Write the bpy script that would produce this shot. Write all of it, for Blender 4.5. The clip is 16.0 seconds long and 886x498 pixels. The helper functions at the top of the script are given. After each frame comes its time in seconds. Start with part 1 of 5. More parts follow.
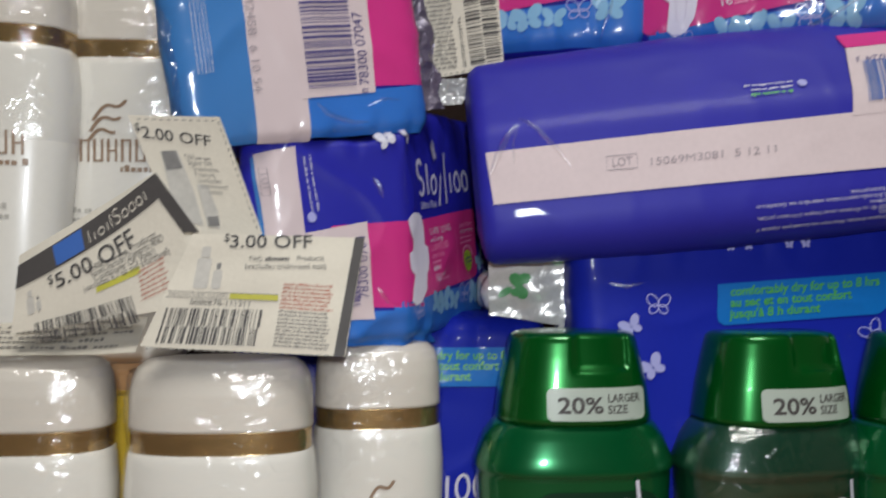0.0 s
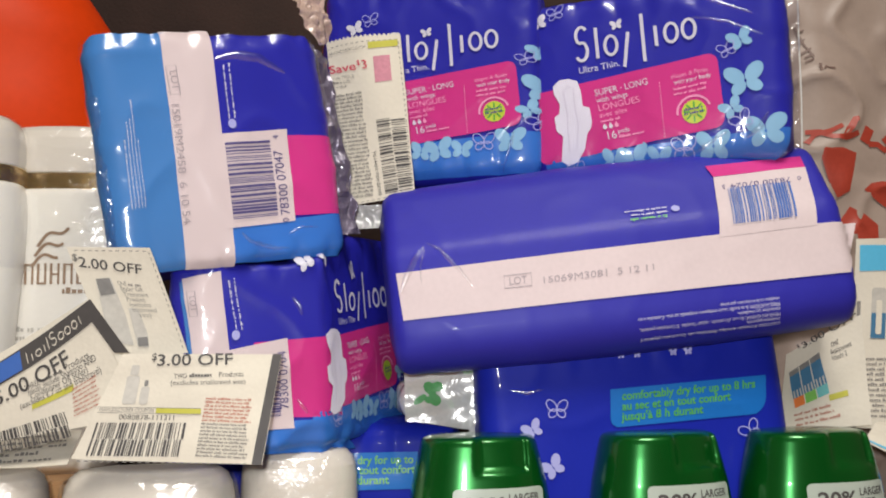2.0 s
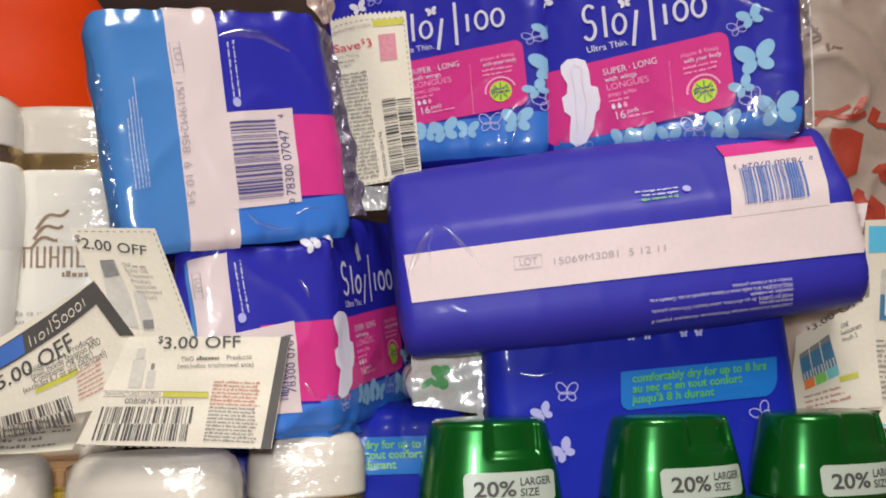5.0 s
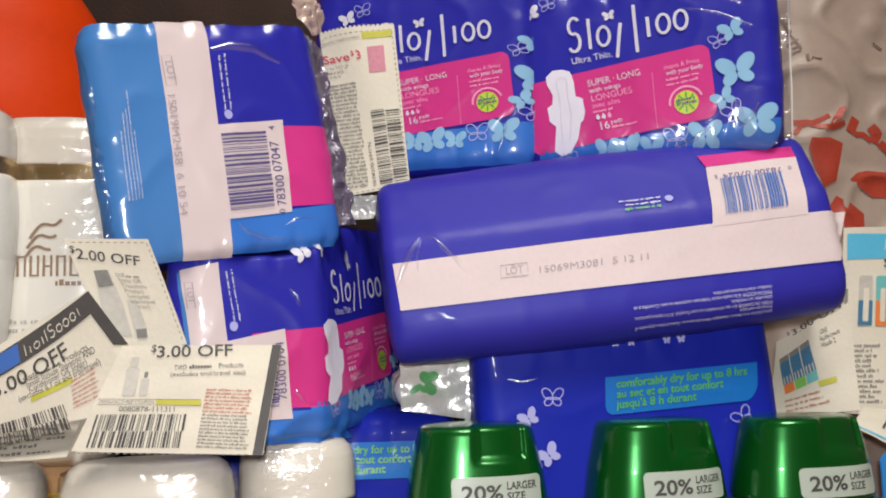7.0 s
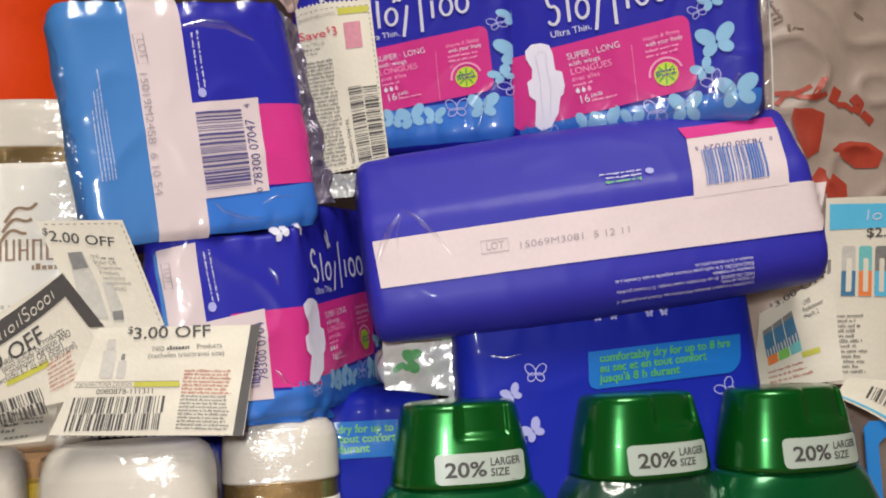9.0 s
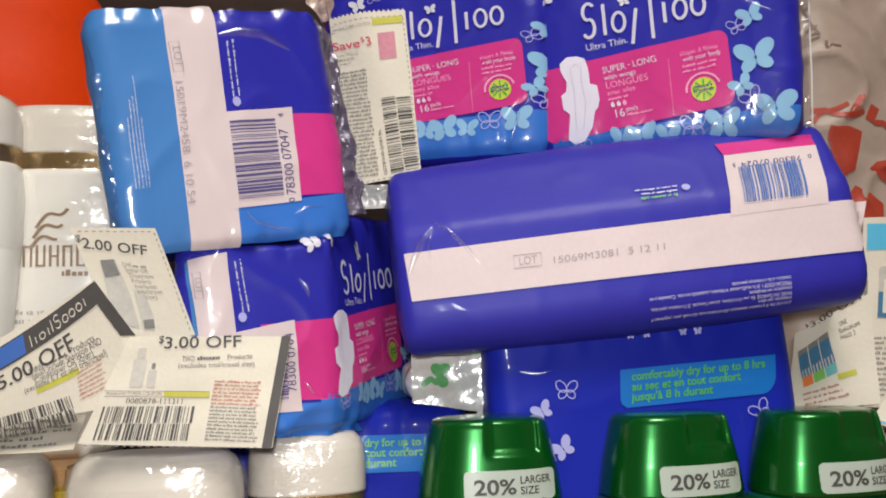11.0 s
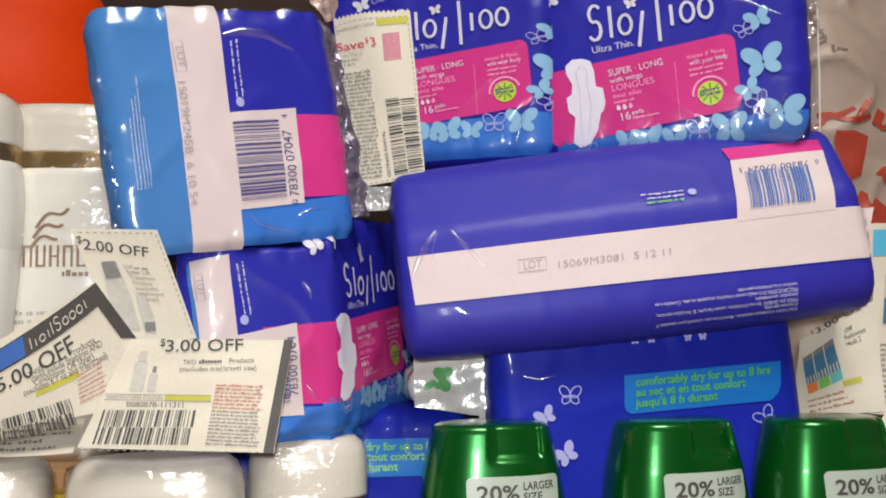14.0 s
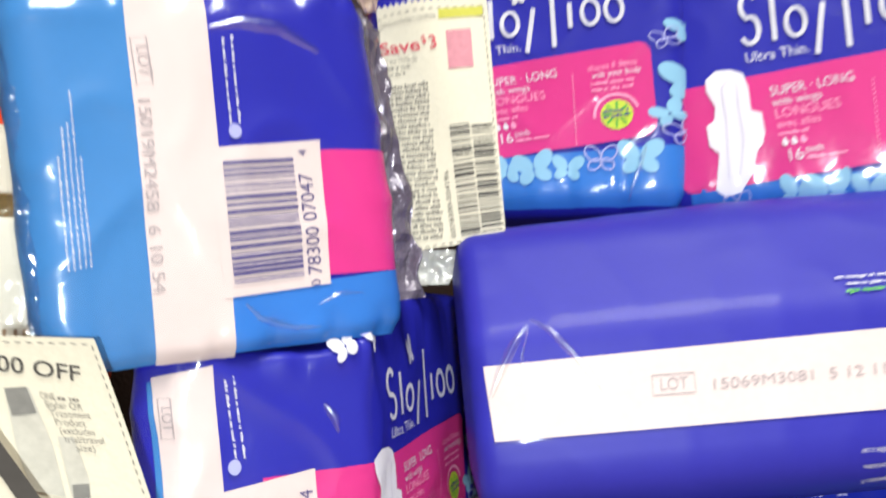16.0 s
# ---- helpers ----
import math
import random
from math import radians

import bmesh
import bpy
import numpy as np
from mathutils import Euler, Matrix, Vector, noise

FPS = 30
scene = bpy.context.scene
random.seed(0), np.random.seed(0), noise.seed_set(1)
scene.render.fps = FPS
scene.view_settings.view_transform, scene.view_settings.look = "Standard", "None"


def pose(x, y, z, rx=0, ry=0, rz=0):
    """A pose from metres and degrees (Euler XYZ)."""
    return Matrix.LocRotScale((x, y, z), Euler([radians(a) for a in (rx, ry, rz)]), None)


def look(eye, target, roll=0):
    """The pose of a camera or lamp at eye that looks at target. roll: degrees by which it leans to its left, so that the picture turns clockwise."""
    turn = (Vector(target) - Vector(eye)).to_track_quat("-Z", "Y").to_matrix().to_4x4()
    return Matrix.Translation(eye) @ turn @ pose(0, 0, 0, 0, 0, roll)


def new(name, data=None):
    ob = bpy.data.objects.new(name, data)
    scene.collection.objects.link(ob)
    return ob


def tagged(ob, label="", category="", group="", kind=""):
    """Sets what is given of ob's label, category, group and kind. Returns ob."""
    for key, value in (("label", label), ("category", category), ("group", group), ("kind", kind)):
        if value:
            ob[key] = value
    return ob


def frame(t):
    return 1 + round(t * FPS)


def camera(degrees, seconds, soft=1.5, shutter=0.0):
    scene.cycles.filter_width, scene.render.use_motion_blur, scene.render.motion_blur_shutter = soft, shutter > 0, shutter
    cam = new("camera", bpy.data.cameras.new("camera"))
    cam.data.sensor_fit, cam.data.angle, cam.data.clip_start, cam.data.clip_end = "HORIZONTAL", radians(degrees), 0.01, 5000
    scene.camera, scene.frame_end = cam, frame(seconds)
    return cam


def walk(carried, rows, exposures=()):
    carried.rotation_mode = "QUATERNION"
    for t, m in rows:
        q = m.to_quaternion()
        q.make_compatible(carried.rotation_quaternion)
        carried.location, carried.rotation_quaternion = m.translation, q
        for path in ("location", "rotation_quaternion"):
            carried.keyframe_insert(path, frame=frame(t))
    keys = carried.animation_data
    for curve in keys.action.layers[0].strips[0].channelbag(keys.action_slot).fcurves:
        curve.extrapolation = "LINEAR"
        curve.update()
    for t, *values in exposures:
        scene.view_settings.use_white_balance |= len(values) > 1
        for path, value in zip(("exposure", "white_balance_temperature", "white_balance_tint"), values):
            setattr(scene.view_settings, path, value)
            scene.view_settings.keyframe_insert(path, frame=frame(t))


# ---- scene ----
cam = camera(52.3, 16.0, soft=1.9, shutter=0.5)
# seconds, place of the eye, turn about x, y and z
PATH = [
    (0.0, 0.0000, 0.0000, 0.2600, 91.000, 0.000, -0.000),
    (0.5, 0.0172, 0.0014, 0.2657, 94.301, 0.096, -1.008),
    (0.7, 0.0211, -0.0017, 0.2725, 95.437, -0.310, -1.332),
    (1.0, 0.0272, -0.0071, 0.2728, 96.130, 0.177, -1.196),
    (1.5, 0.0259, -0.0278, 0.2735, 97.361, 0.407, -0.910),
    (2.0, 0.0275, -0.0485, 0.2676, 97.078, 0.949, -2.229),
    (2.5, 0.0275, -0.0491, 0.2663, 97.119, 1.182, -2.320),
    (3.0, 0.0271, -0.0515, 0.2667, 97.026, 1.327, -2.969),
    (3.5, 0.0264, -0.0459, 0.2630, 96.899, 1.609, -3.001),
    (4.0, 0.0222, -0.0384, 0.2623, 96.295, 1.118, -3.016),
    (6.5, 0.0147, -0.0464, 0.2681, 96.533, 1.404, -2.978),
    (7.0, 0.0164, -0.0502, 0.2675, 96.435, 1.360, -3.656),
    (7.5, 0.0171, -0.0535, 0.2660, 96.296, 1.756, -3.765),
    (8.0, 0.0202, -0.0535, 0.2650, 96.188, 2.124, -3.885),
    (8.5, 0.0204, -0.0535, 0.2633, 96.171, 2.328, -3.930),
    (9.0, 0.0229, -0.0463, 0.2642, 95.334, 2.402, -4.101),
    (9.5, 0.0189, -0.0379, 0.2678, 95.766, 1.918, -3.484),
    (12.0, 0.0144, -0.0420, 0.2648, 96.046, 1.170, -3.202),
    (12.5, 0.0151, -0.0403, 0.2636, 96.095, 1.333, -3.259),
    (13.0, 0.0149, -0.0381, 0.2636, 95.880, 1.150, -3.456),
    (13.5, 0.0147, -0.0378, 0.2657, 95.645, 0.988, -3.459),
    (14.0, 0.0119, -0.0365, 0.2705, 95.847, 0.836, -3.307),
    (14.5, 0.0117, -0.0298, 0.2672, 96.470, 0.722, -3.141),
    (14.8, 0.0048, -0.0249, 0.2719, 95.697, 0.565, -4.030),
    (15.0, 0.0107, -0.0211, 0.2737, 96.160, -0.071, -2.784),
    (15.2, 0.0158, -0.0090, 0.2949, 94.250, -0.644, -2.309),
    (15.5, 0.0037, 0.0457, 0.3135, 97.318, 0.148, -2.975),
    (15.7, -0.0040, 0.0803, 0.3339, 96.619, -0.241, -2.700),
    (16.0, -0.0041, 0.1257, 0.3254, 95.895, -0.400, -1.898),
]
EXPOSURES = [(0.0, -0.5, 6100, 6), (0.6, -0.32, 6250, 7), (1.5, -0.07, 6500, 8), (14.9, 0.0, 6480, 6), (15.5, 0.34, 6400, 1), (16.0, 0.56, 6350, -1)]
walk(cam, [(t, pose(x, y, z, rx, ry, rz)) for t, x, y, z, rx, ry, rz in PATH], EXPOSURES)

# ---- world and lights ----
world = bpy.data.worlds.new("world")
scene.world = world
world.use_nodes = True
world.node_tree.nodes["Background"].inputs[0].default_value = (1.0, 0.92, 0.86, 1)
world.node_tree.nodes["Background"].inputs[1].default_value = 0.13


def lamp(name, kind, m, energy, size, color):
    data = bpy.data.lights.new(name, kind)
    data.energy, data.color = energy, color
    if kind == "AREA":
        data.shape, data.size = "DISK", size
    else:
        data.shadow_soft_size = size
    ob = new(name, data)
    ob.matrix_world = m
    return ob


# small torch light beside the lens, and an unseen fill added under the ceiling
lamp("torch_light", "AREA", look((0.012, -0.09, 0.300), (0.10, 0.48, 0.26)), 2.10, 0.025, (0.965, 0.965, 0.985))
lamp("ceiling_fill", "AREA", look((0.2, -0.75, 2.05), (0.1, 0.4, 0.2)), 44.0, 0.9, (0.97, 0.91, 0.84))

# ---- shapes ----
def rounded(poly, r, n=6):
    """A closed outline with rounded corners, as an array of points."""
    pts, k = [], len(poly)
    for i in range(k):
        a, b, c = (np.array(poly[(i + j) % k], float) for j in (-1, 0, 1))
        u, w = (a - b) / np.linalg.norm(a - b), (c - b) / np.linalg.norm(c - b)
        half = math.acos(max(-1, min(1, float(u @ w)))) / 2
        d = min(r / math.tan(half), 0.45 * np.linalg.norm(a - b), 0.45 * np.linalg.norm(c - b))
        p0, p1 = b + u * d, b + w * d
        for j in range(n + 1):
            f = j / n
            pts.append(p0 * (1 - f) ** 2 + b * 2 * f * (1 - f) + p1 * f ** 2)
    return np.array(pts)


class Loft:
    """A soft pack: an outline (x right, y away) drawn up along z, with rounded, slightly swollen ends. u runs along the outline, v upwards."""

    def __init__(self, poly, r, height, end=0.012, swell=0.003, wrinkle=0.00055, seed=0, pinch=1.0, rise=None):
        p = rounded(poly, r)
        q = np.vstack([p, p[:1]])
        fine = []
        for a, b in zip(q[:-1], q[1:]):
            m = max(1, int(np.linalg.norm(b - a) / 0.0025))
            fine += [a + (b - a) * j / m for j in range(m)]
        q = np.vstack([fine, fine[:1]])
        self.s = np.concatenate([[0], np.cumsum(np.linalg.norm(np.diff(q, axis=0), axis=1))])
        self.q, self.length, self.height, self.end, self.swell, self.wrinkle, self.seed = q, self.s[-1], height, end, swell, wrinkle, seed
        d = np.diff(q, axis=0)
        d = d / np.maximum(np.linalg.norm(d, axis=1), 1e-9)[:, None]
        n = np.column_stack([d[:, 1], -d[:, 0]])
        n = np.vstack([n, n[:1]]) + np.vstack([n[-1:], n])
        self.n = n / np.linalg.norm(n, axis=1)[:, None]
        self.mid = p.mean(axis=0)
        self.pinch, self.rise = pinch, rise

    def at(self, u, v, off=0.0):
        u = u % self.length
        off = off * 1.6 + 0.0002 if off > 0 else off
        x, y = (float(np.interp(u, self.s, self.q[:, i])) for i in (0, 1))
        nx, ny = (float(np.interp(u, self.s, self.n[:, i])) for i in (0, 1))
        f = min(1.0, max(0.0, v / self.height))
        d = min(f, 1 - f) * self.height / self.end
        ins = self.end * self.pinch * (1 - math.sqrt(max(0.0, 1 - (1 - d) ** 2))) if d < 1 else 0.0
        p = Vector((x + 3.1 * self.seed, y, v))
        crease = max(0.0, 1 - 3.0 * abs(noise.noise(p * 26))) ** 2
        w = self.wrinkle * (2.0 * noise.noise(p * 22) + 1.6 * crease)
        edge = max(0.0, 1 - d / 2.6)
        w += self.wrinkle * edge * (4.0 * noise.noise(Vector((u * 75, v * 16, self.seed))) - 2.5 * max(0.0, 1 - 4 * abs(noise.noise(Vector((u * 48, v * 9, self.seed + 5))))))
        o = self.swell * (1 - (2 * f - 1) ** 2) - ins + w
        lift = off * (1 - d) if d < 1 else 0.0
        if self.rise:
            k = min(1.0, max(0.0, (x - self.rise[0]) / (self.rise[1] - self.rise[0])))
            lift += self.rise[2] * k * k * (3 - 2 * k) * max(0.0, 2 * f - 1) ** 6 if f > 0.5 else 0.0
        return (x + nx * (o + off), y + ny * (o + off), v + (lift if f > 0.5 else -lift))


class Rings:
    """A bottle: rounded-rectangle rings (height, half width, half depth, power) stacked up. u is the place across the front, v the height."""

    def __init__(self, rings):
        self.r = np.array(rings, float)

    def ring(self, z):
        return [float(np.interp(z, self.r[:, 0], self.r[:, i])) for i in (1, 2, 3)]

    def flat(self, x, z):
        a, b, n = self.ring(z)
        return -b * max(0.0, 1 - min(1.0, abs(x) / a) ** n) ** (1 / n)

    def at(self, u, v, off=0.0):
        h = 0.0008
        y = self.flat(u, v)
        n = Vector((-(self.flat(u + h, v) - self.flat(u - h, v)) / (2 * h), 1.0, -(self.flat(u, v + h) - self.flat(u, v - h)) / (2 * h))).normalized()
        return (u - n.x * off, y - n.y * off, v - n.z * off)


class Sheet:
    """A sheet of paper between four corners (lower left first, then anticlockwise), bent towards or away from the viewer. u, v: metres from the lower left corner."""

    def __init__(self, corners, bend=0.0, nod=0.0, wave=0.0, seed=0.0, size=None):
        c = np.array(corners, float)
        self.o = c[0]
        self.c = c - c[0]
        self.w, self.h = size or (float(np.linalg.norm(self.c[1])), float(np.linalg.norm(self.c[3])))
        n = np.cross(self.c[1], self.c[3])
        self.n, self.bend, self.nod, self.wave, self.seed = n / np.linalg.norm(n), bend, nod, wave, seed

    def at(self, u, v, off=0.0):
        off = off * 1.6 + 0.0001 if off > 0 else off
        a, b = u / self.w, v / self.h
        p = self.c[1] * a * (1 - b) + self.c[2] * a * b + self.c[3] * (1 - a) * b
        s, t = a - 0.5, b - 0.5
        y = self.bend * (1 - 4 * s * s) + self.nod * (1 - 4 * t * t)
        y += self.wave * (math.sin(7 * s + 4 * t + self.seed) + 0.5 * math.sin(13 * t - 5 * s + 2 * self.seed))
        return tuple(float(k) for k in p + self.n * (y + off))


# ---- materials ----
def mat(name, color, rough=0.5, metal=0.0, coat=0.0, vary=0.12, grain=60.0, bump=0.0, bump_scale=120.0, trans=0.0, facet=0.0, crease=0.0, spec=0.5, ior=1.45):
    m = bpy.data.materials.new(name)
    m.use_nodes = True
    nt = m.node_tree
    b = nt.nodes["Principled BSDF"]
    b.inputs["Roughness"].default_value, b.inputs["Metallic"].default_value = rough, metal
    b.inputs["Coat Weight"].default_value, b.inputs["Coat Roughness"].default_value = coat, 0.07
    b.inputs["Transmission Weight"].default_value = trans
    b.inputs["Specular IOR Level"].default_value, b.inputs["IOR"].default_value = spec, ior
    geo = nt.nodes.new("ShaderNodeTexCoord")
    big, small = nt.nodes.new("ShaderNodeTexNoise"), nt.nodes.new("ShaderNodeTexNoise")
    big.inputs["Scale"].default_value, small.inputs["Scale"].default_value = grain * 0.3, grain * 6
    big.inputs["Detail"].default_value, small.inputs["Detail"].default_value = 3, 5
    mix = nt.nodes.new("ShaderNodeMix")
    mix.data_type = "FLOAT"
    mix.inputs[0].default_value = 0.4
    ramp = nt.nodes.new("ShaderNodeValToRGB")
    lo, hi = [c * (1 - vary) for c in color], [min(1, c * (1 + vary)) for c in color]
    ramp.color_ramp.elements[0].color, ramp.color_ramp.elements[1].color = (*lo, 1), (*hi, 1)
    ramp.color_ramp.elements[0].position, ramp.color_ramp.elements[1].position = 0.3, 0.7
    for n in (big, small):
        nt.links.new(geo.outputs["Object"], n.inputs["Vector"])
    nt.links.new(big.outputs["Fac"], mix.inputs[2])
    nt.links.new(small.outputs["Fac"], mix.inputs[3])
    nt.links.new(mix.outputs[0], ramp.inputs[0])
    nt.links.new(ramp.outputs[0], b.inputs["Base Color"])
    if facet:
        v, w, add, bp = (nt.nodes.new("ShaderNode" + k) for k in ("TexVoronoi", "TexNoise", "VectorMath", "Bump"))
        w.inputs["Scale"].default_value = 30.0
        add.operation = "MULTIPLY_ADD"
        add.inputs[1].default_value = (0.03, 0.03, 0.03)
        nt.links.new(geo.outputs["Object"], w.inputs["Vector"])
        nt.links.new(w.outputs["Color"], add.inputs[0])
        nt.links.new(geo.outputs["Object"], add.inputs[2])
        v.inputs["Scale"].default_value = 34.0
        nt.links.new(add.outputs[0], v.inputs["Vector"])
        bp.inputs["Strength"].default_value, bp.inputs["Distance"].default_value = facet, 0.004
        nt.links.new(v.outputs["Distance"], bp.inputs["Height"])
        nt.links.new(bp.outputs[0], b.inputs["Coat Normal"])
    if bump or crease:
        n = nt.nodes.new("ShaderNodeTexNoise")
        n.inputs["Scale"].default_value, n.inputs["Detail"].default_value = bump_scale, 4
        n.inputs["Distortion"].default_value = 1.5 if crease else 0.0
        nt.links.new(geo.outputs["Object"], n.inputs["Vector"])
        bp = nt.nodes.new("ShaderNodeBump")
        bp.inputs["Strength"].default_value, bp.inputs["Distance"].default_value = bump + crease, 0.002
        nt.links.new(n.outputs["Fac"], bp.inputs["Height"])
        nt.links.new(bp.outputs[0], b.inputs["Normal"])
        if not facet:
            nt.links.new(bp.outputs[0], b.inputs["Coat Normal"])
    return m


def film_mat(name, gloss, rough, scale, strength, tint=(1, 1, 1)):
    """Clear wrinkled plastic film: mostly seen through, with a glossy share."""
    m = bpy.data.materials.new(name)
    m.use_nodes = True
    nt = m.node_tree
    out = nt.nodes["Material Output"]
    nt.nodes.remove(nt.nodes["Principled BSDF"])
    clear, shine, mix = (nt.nodes.new("ShaderNode" + k) for k in ("BsdfTransparent", "BsdfGlossy", "MixShader"))
    clear.inputs[0].default_value, shine.inputs["Roughness"].default_value = (*tint, 1), rough
    mix.inputs[0].default_value = gloss
    co, n, bp = (nt.nodes.new("ShaderNode" + k) for k in ("TexCoord", "TexNoise", "Bump"))
    n.inputs["Scale"].default_value, n.inputs["Detail"].default_value, n.inputs["Distortion"].default_value = scale, 3, 1.2
    bp.inputs["Strength"].default_value, bp.inputs["Distance"].default_value = strength, 0.003
    nt.links.new(co.outputs["Object"], n.inputs["Vector"])
    nt.links.new(n.outputs["Fac"], bp.inputs["Height"])
    nt.links.new(bp.outputs[0], shine.inputs["Normal"])
    nt.links.new(clear.outputs[0], mix.inputs[1])
    nt.links.new(shine.outputs[0], mix.inputs[2])
    nt.links.new(mix.outputs[0], out.inputs["Surface"])
    return m


FILM = dict(rough=0.5, coat=0.12, vary=0.06, crease=0.04, bump_scale=55.0, facet=0.03, spec=0.25)
DEEP_BLUE = mat("deep_blue_film", (0.017, 0.017, 0.33), **FILM)
# The same pack film, with the standing packs' weaker sheen put into its colour.
SHEENLESS_BLUE = mat("sheenless_blue_film", (0.010, 0.019, 0.33), rough=0.45, coat=0.04, vary=0.06, crease=0.03, bump_scale=40.0, facet=0.02, spec=0.12)
# The same pack film, glare kept off by low coat, haze put into its colour.
HAZY_BLUE = mat("hazy_blue_film", (0.026, 0.023, 0.33), rough=0.5, coat=0.05, vary=0.06, crease=0.04, bump_scale=40.0, facet=0.02, spec=0.35)
MID_BLUE = mat("mid_blue_film", (0.035, 0.16, 0.55), **FILM)
SKY_BLUE = mat("sky_blue_print", (0.05, 0.185, 0.47), **FILM)
PINK = mat("pink_print", (0.58, 0.030, 0.22), **FILM)
BLUSH = mat("pinkish_white_print", (0.64, 0.53, 0.535), **FILM)
PALE = mat("pale_butterfly_print", (0.25, 0.46, 0.66), **FILM)
WHITE_INK = mat("white_ink", (0.62, 0.60, 0.68), rough=0.4, vary=0.03)
LILAC_INK = mat("lilac_ink", (0.36, 0.36, 0.66), rough=0.4, vary=0.03)
PINK_INK = mat("pale_pink_ink", (0.80, 0.30, 0.50), rough=0.4, vary=0.03)
LIME_INK = mat("lime_ink", (0.08, 0.36, 0.05), rough=0.4, vary=0.05)
BADGE = mat("lime_badge", (0.50, 0.60, 0.05), rough=0.4, vary=0.10)
NAVY_INK = mat("navy_ink", (0.075, 0.06, 0.19), rough=0.45, vary=0.05)
BLUE_INK = mat("blue_ink", (0.05, 0.13, 0.42), rough=0.45, vary=0.05)
GREY_INK = mat("grey_ink", (0.36, 0.30, 0.32), rough=0.5, vary=0.05)
PAD_LINE = mat("pad_line_print", (0.50, 0.44, 0.56), rough=0.5, vary=0.05)
PAD_WHITE = mat("pad_white_print", (0.74, 0.70, 0.80), **FILM)
NEWSPRINT = mat("newsprint", (0.66, 0.605, 0.505), rough=0.75, vary=0.05, grain=90, bump=0.12, bump_scale=300, spec=0.25)
BLACK_INK = mat("black_ink", (0.065, 0.058, 0.055), rough=0.6, vary=0.15)
TEXT_INK = mat("newsprint_text_ink", (0.22, 0.20, 0.18), rough=0.7, vary=0.12)
RED_INK = mat("reddish_text_ink", (0.42, 0.17, 0.12), rough=0.7, vary=0.12)
SAVE_RED = mat("save_red_ink", (0.55, 0.06, 0.10), rough=0.6, vary=0.08)
MARKER = mat("yellow_marker", (0.50, 0.47, 0.06), rough=0.6, vary=0.10)
PHOTO_DARK = mat("grey_photo_print", (0.20, 0.19, 0.18), rough=0.6, vary=0.25)
PHOTO_LIGHT = mat("pale_photo_print", (0.50, 0.47, 0.42), rough=0.6, vary=0.18)
BEIGE_FILM = mat("pale_crumpled_film", (0.50, 0.36, 0.30), rough=0.25, coat=0.4, vary=0.4, grain=90, crease=0.7, bump_scale=60)
PINK_PHOTO = mat("pink_photo_print", (0.55, 0.22, 0.28), rough=0.6, vary=0.25)
CYAN_PRINT = mat("cyan_print", (0.10, 0.45, 0.68), rough=0.55, vary=0.06)
STEEL_BLUE = mat("steel_blue_print", (0.05, 0.16, 0.28), rough=0.55, vary=0.10)
ORANGE_PRINT = mat("orange_print", (0.75, 0.20, 0.05), rough=0.55, vary=0.10)
GREEN_PRINT = mat("green_print", (0.20, 0.50, 0.10), rough=0.55, vary=0.10)
TEAL_PRINT = mat("teal_print", (0.15, 0.45, 0.45), rough=0.55, vary=0.10)
BOTTLE_WHITE = mat("pearl_white_plastic", (0.80, 0.765, 0.695), rough=0.28, coat=0.3, vary=0.03)
CAP_WHITE = mat("frosted_white_cap", (0.68, 0.625, 0.55), rough=0.35, coat=0.3, vary=0.05)
GOLD = mat("gold_foil_band", (0.52, 0.36, 0.16), rough=0.25, metal=0.85, vary=0.15)
BROWN_INK = mat("bronze_ink", (0.30, 0.20, 0.13), rough=0.4, vary=0.10)
CAP_GREEN = mat("pearl_green_cap", (0.004, 0.105, 0.012), rough=0.26, metal=0.55, coat=0.6, vary=0.08, grain=200)
BODY_GREEN = mat("pearl_green_bottle", (0.005, 0.11, 0.030), rough=0.24, metal=0.5, coat=0.6, vary=0.10, grain=120)
BODY_DULL = mat("wrapped_green_bottle", (0.005, 0.045, 0.022), rough=0.4, metal=0.2, coat=0.3, vary=0.15)
STICKER = mat("silver_sticker", (0.40, 0.45, 0.39), rough=0.35, vary=0.04)
LOGO_GREEN = mat("dark_green_print", (0.002, 0.028, 0.012), rough=0.35, vary=0.1)
SHRINK = film_mat("shrink_film", 0.16, 0.10, 110, 0.5)
PACK_FILM = film_mat("clear_wrap_film", 0.075, 0.17, 40, 0.25)
FOLD_FILM = film_mat("folded_film", 0.28, 0.24, 60, 0.2)
CLEAR_FILM = film_mat("clear_pack_film", 0.16, 0.14, 60, 1.0, (0.86, 0.86, 0.92))
FOIL = mat("silver_foil", (0.72, 0.71, 0.68), rough=0.22, metal=0.25, vary=0.15, crease=0.6, bump_scale=55)
LEAF_PRINT = mat("leaf_green_print", (0.10, 0.34, 0.12), rough=0.4, vary=0.25)
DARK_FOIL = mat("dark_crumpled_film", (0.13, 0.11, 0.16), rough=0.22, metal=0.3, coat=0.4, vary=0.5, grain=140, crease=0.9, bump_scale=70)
ORANGE = mat("orange_plastic", (0.70, 0.050, 0.003), rough=0.5, spec=0.2, vary=0.08, grain=20, crease=0.15, bump_scale=14)
BAG = mat("thin_grey_plastic", (0.34, 0.26, 0.215), rough=0.45, vary=0.10, grain=25, crease=0.3, bump_scale=22)
BAG_RED = mat("red_bag_print", (0.36, 0.045, 0.025), rough=0.45, vary=0.15, crease=0.4, bump_scale=22)
BAG_BROWN = mat("brown_bag_print", (0.16, 0.10, 0.08), rough=0.45, vary=0.15)
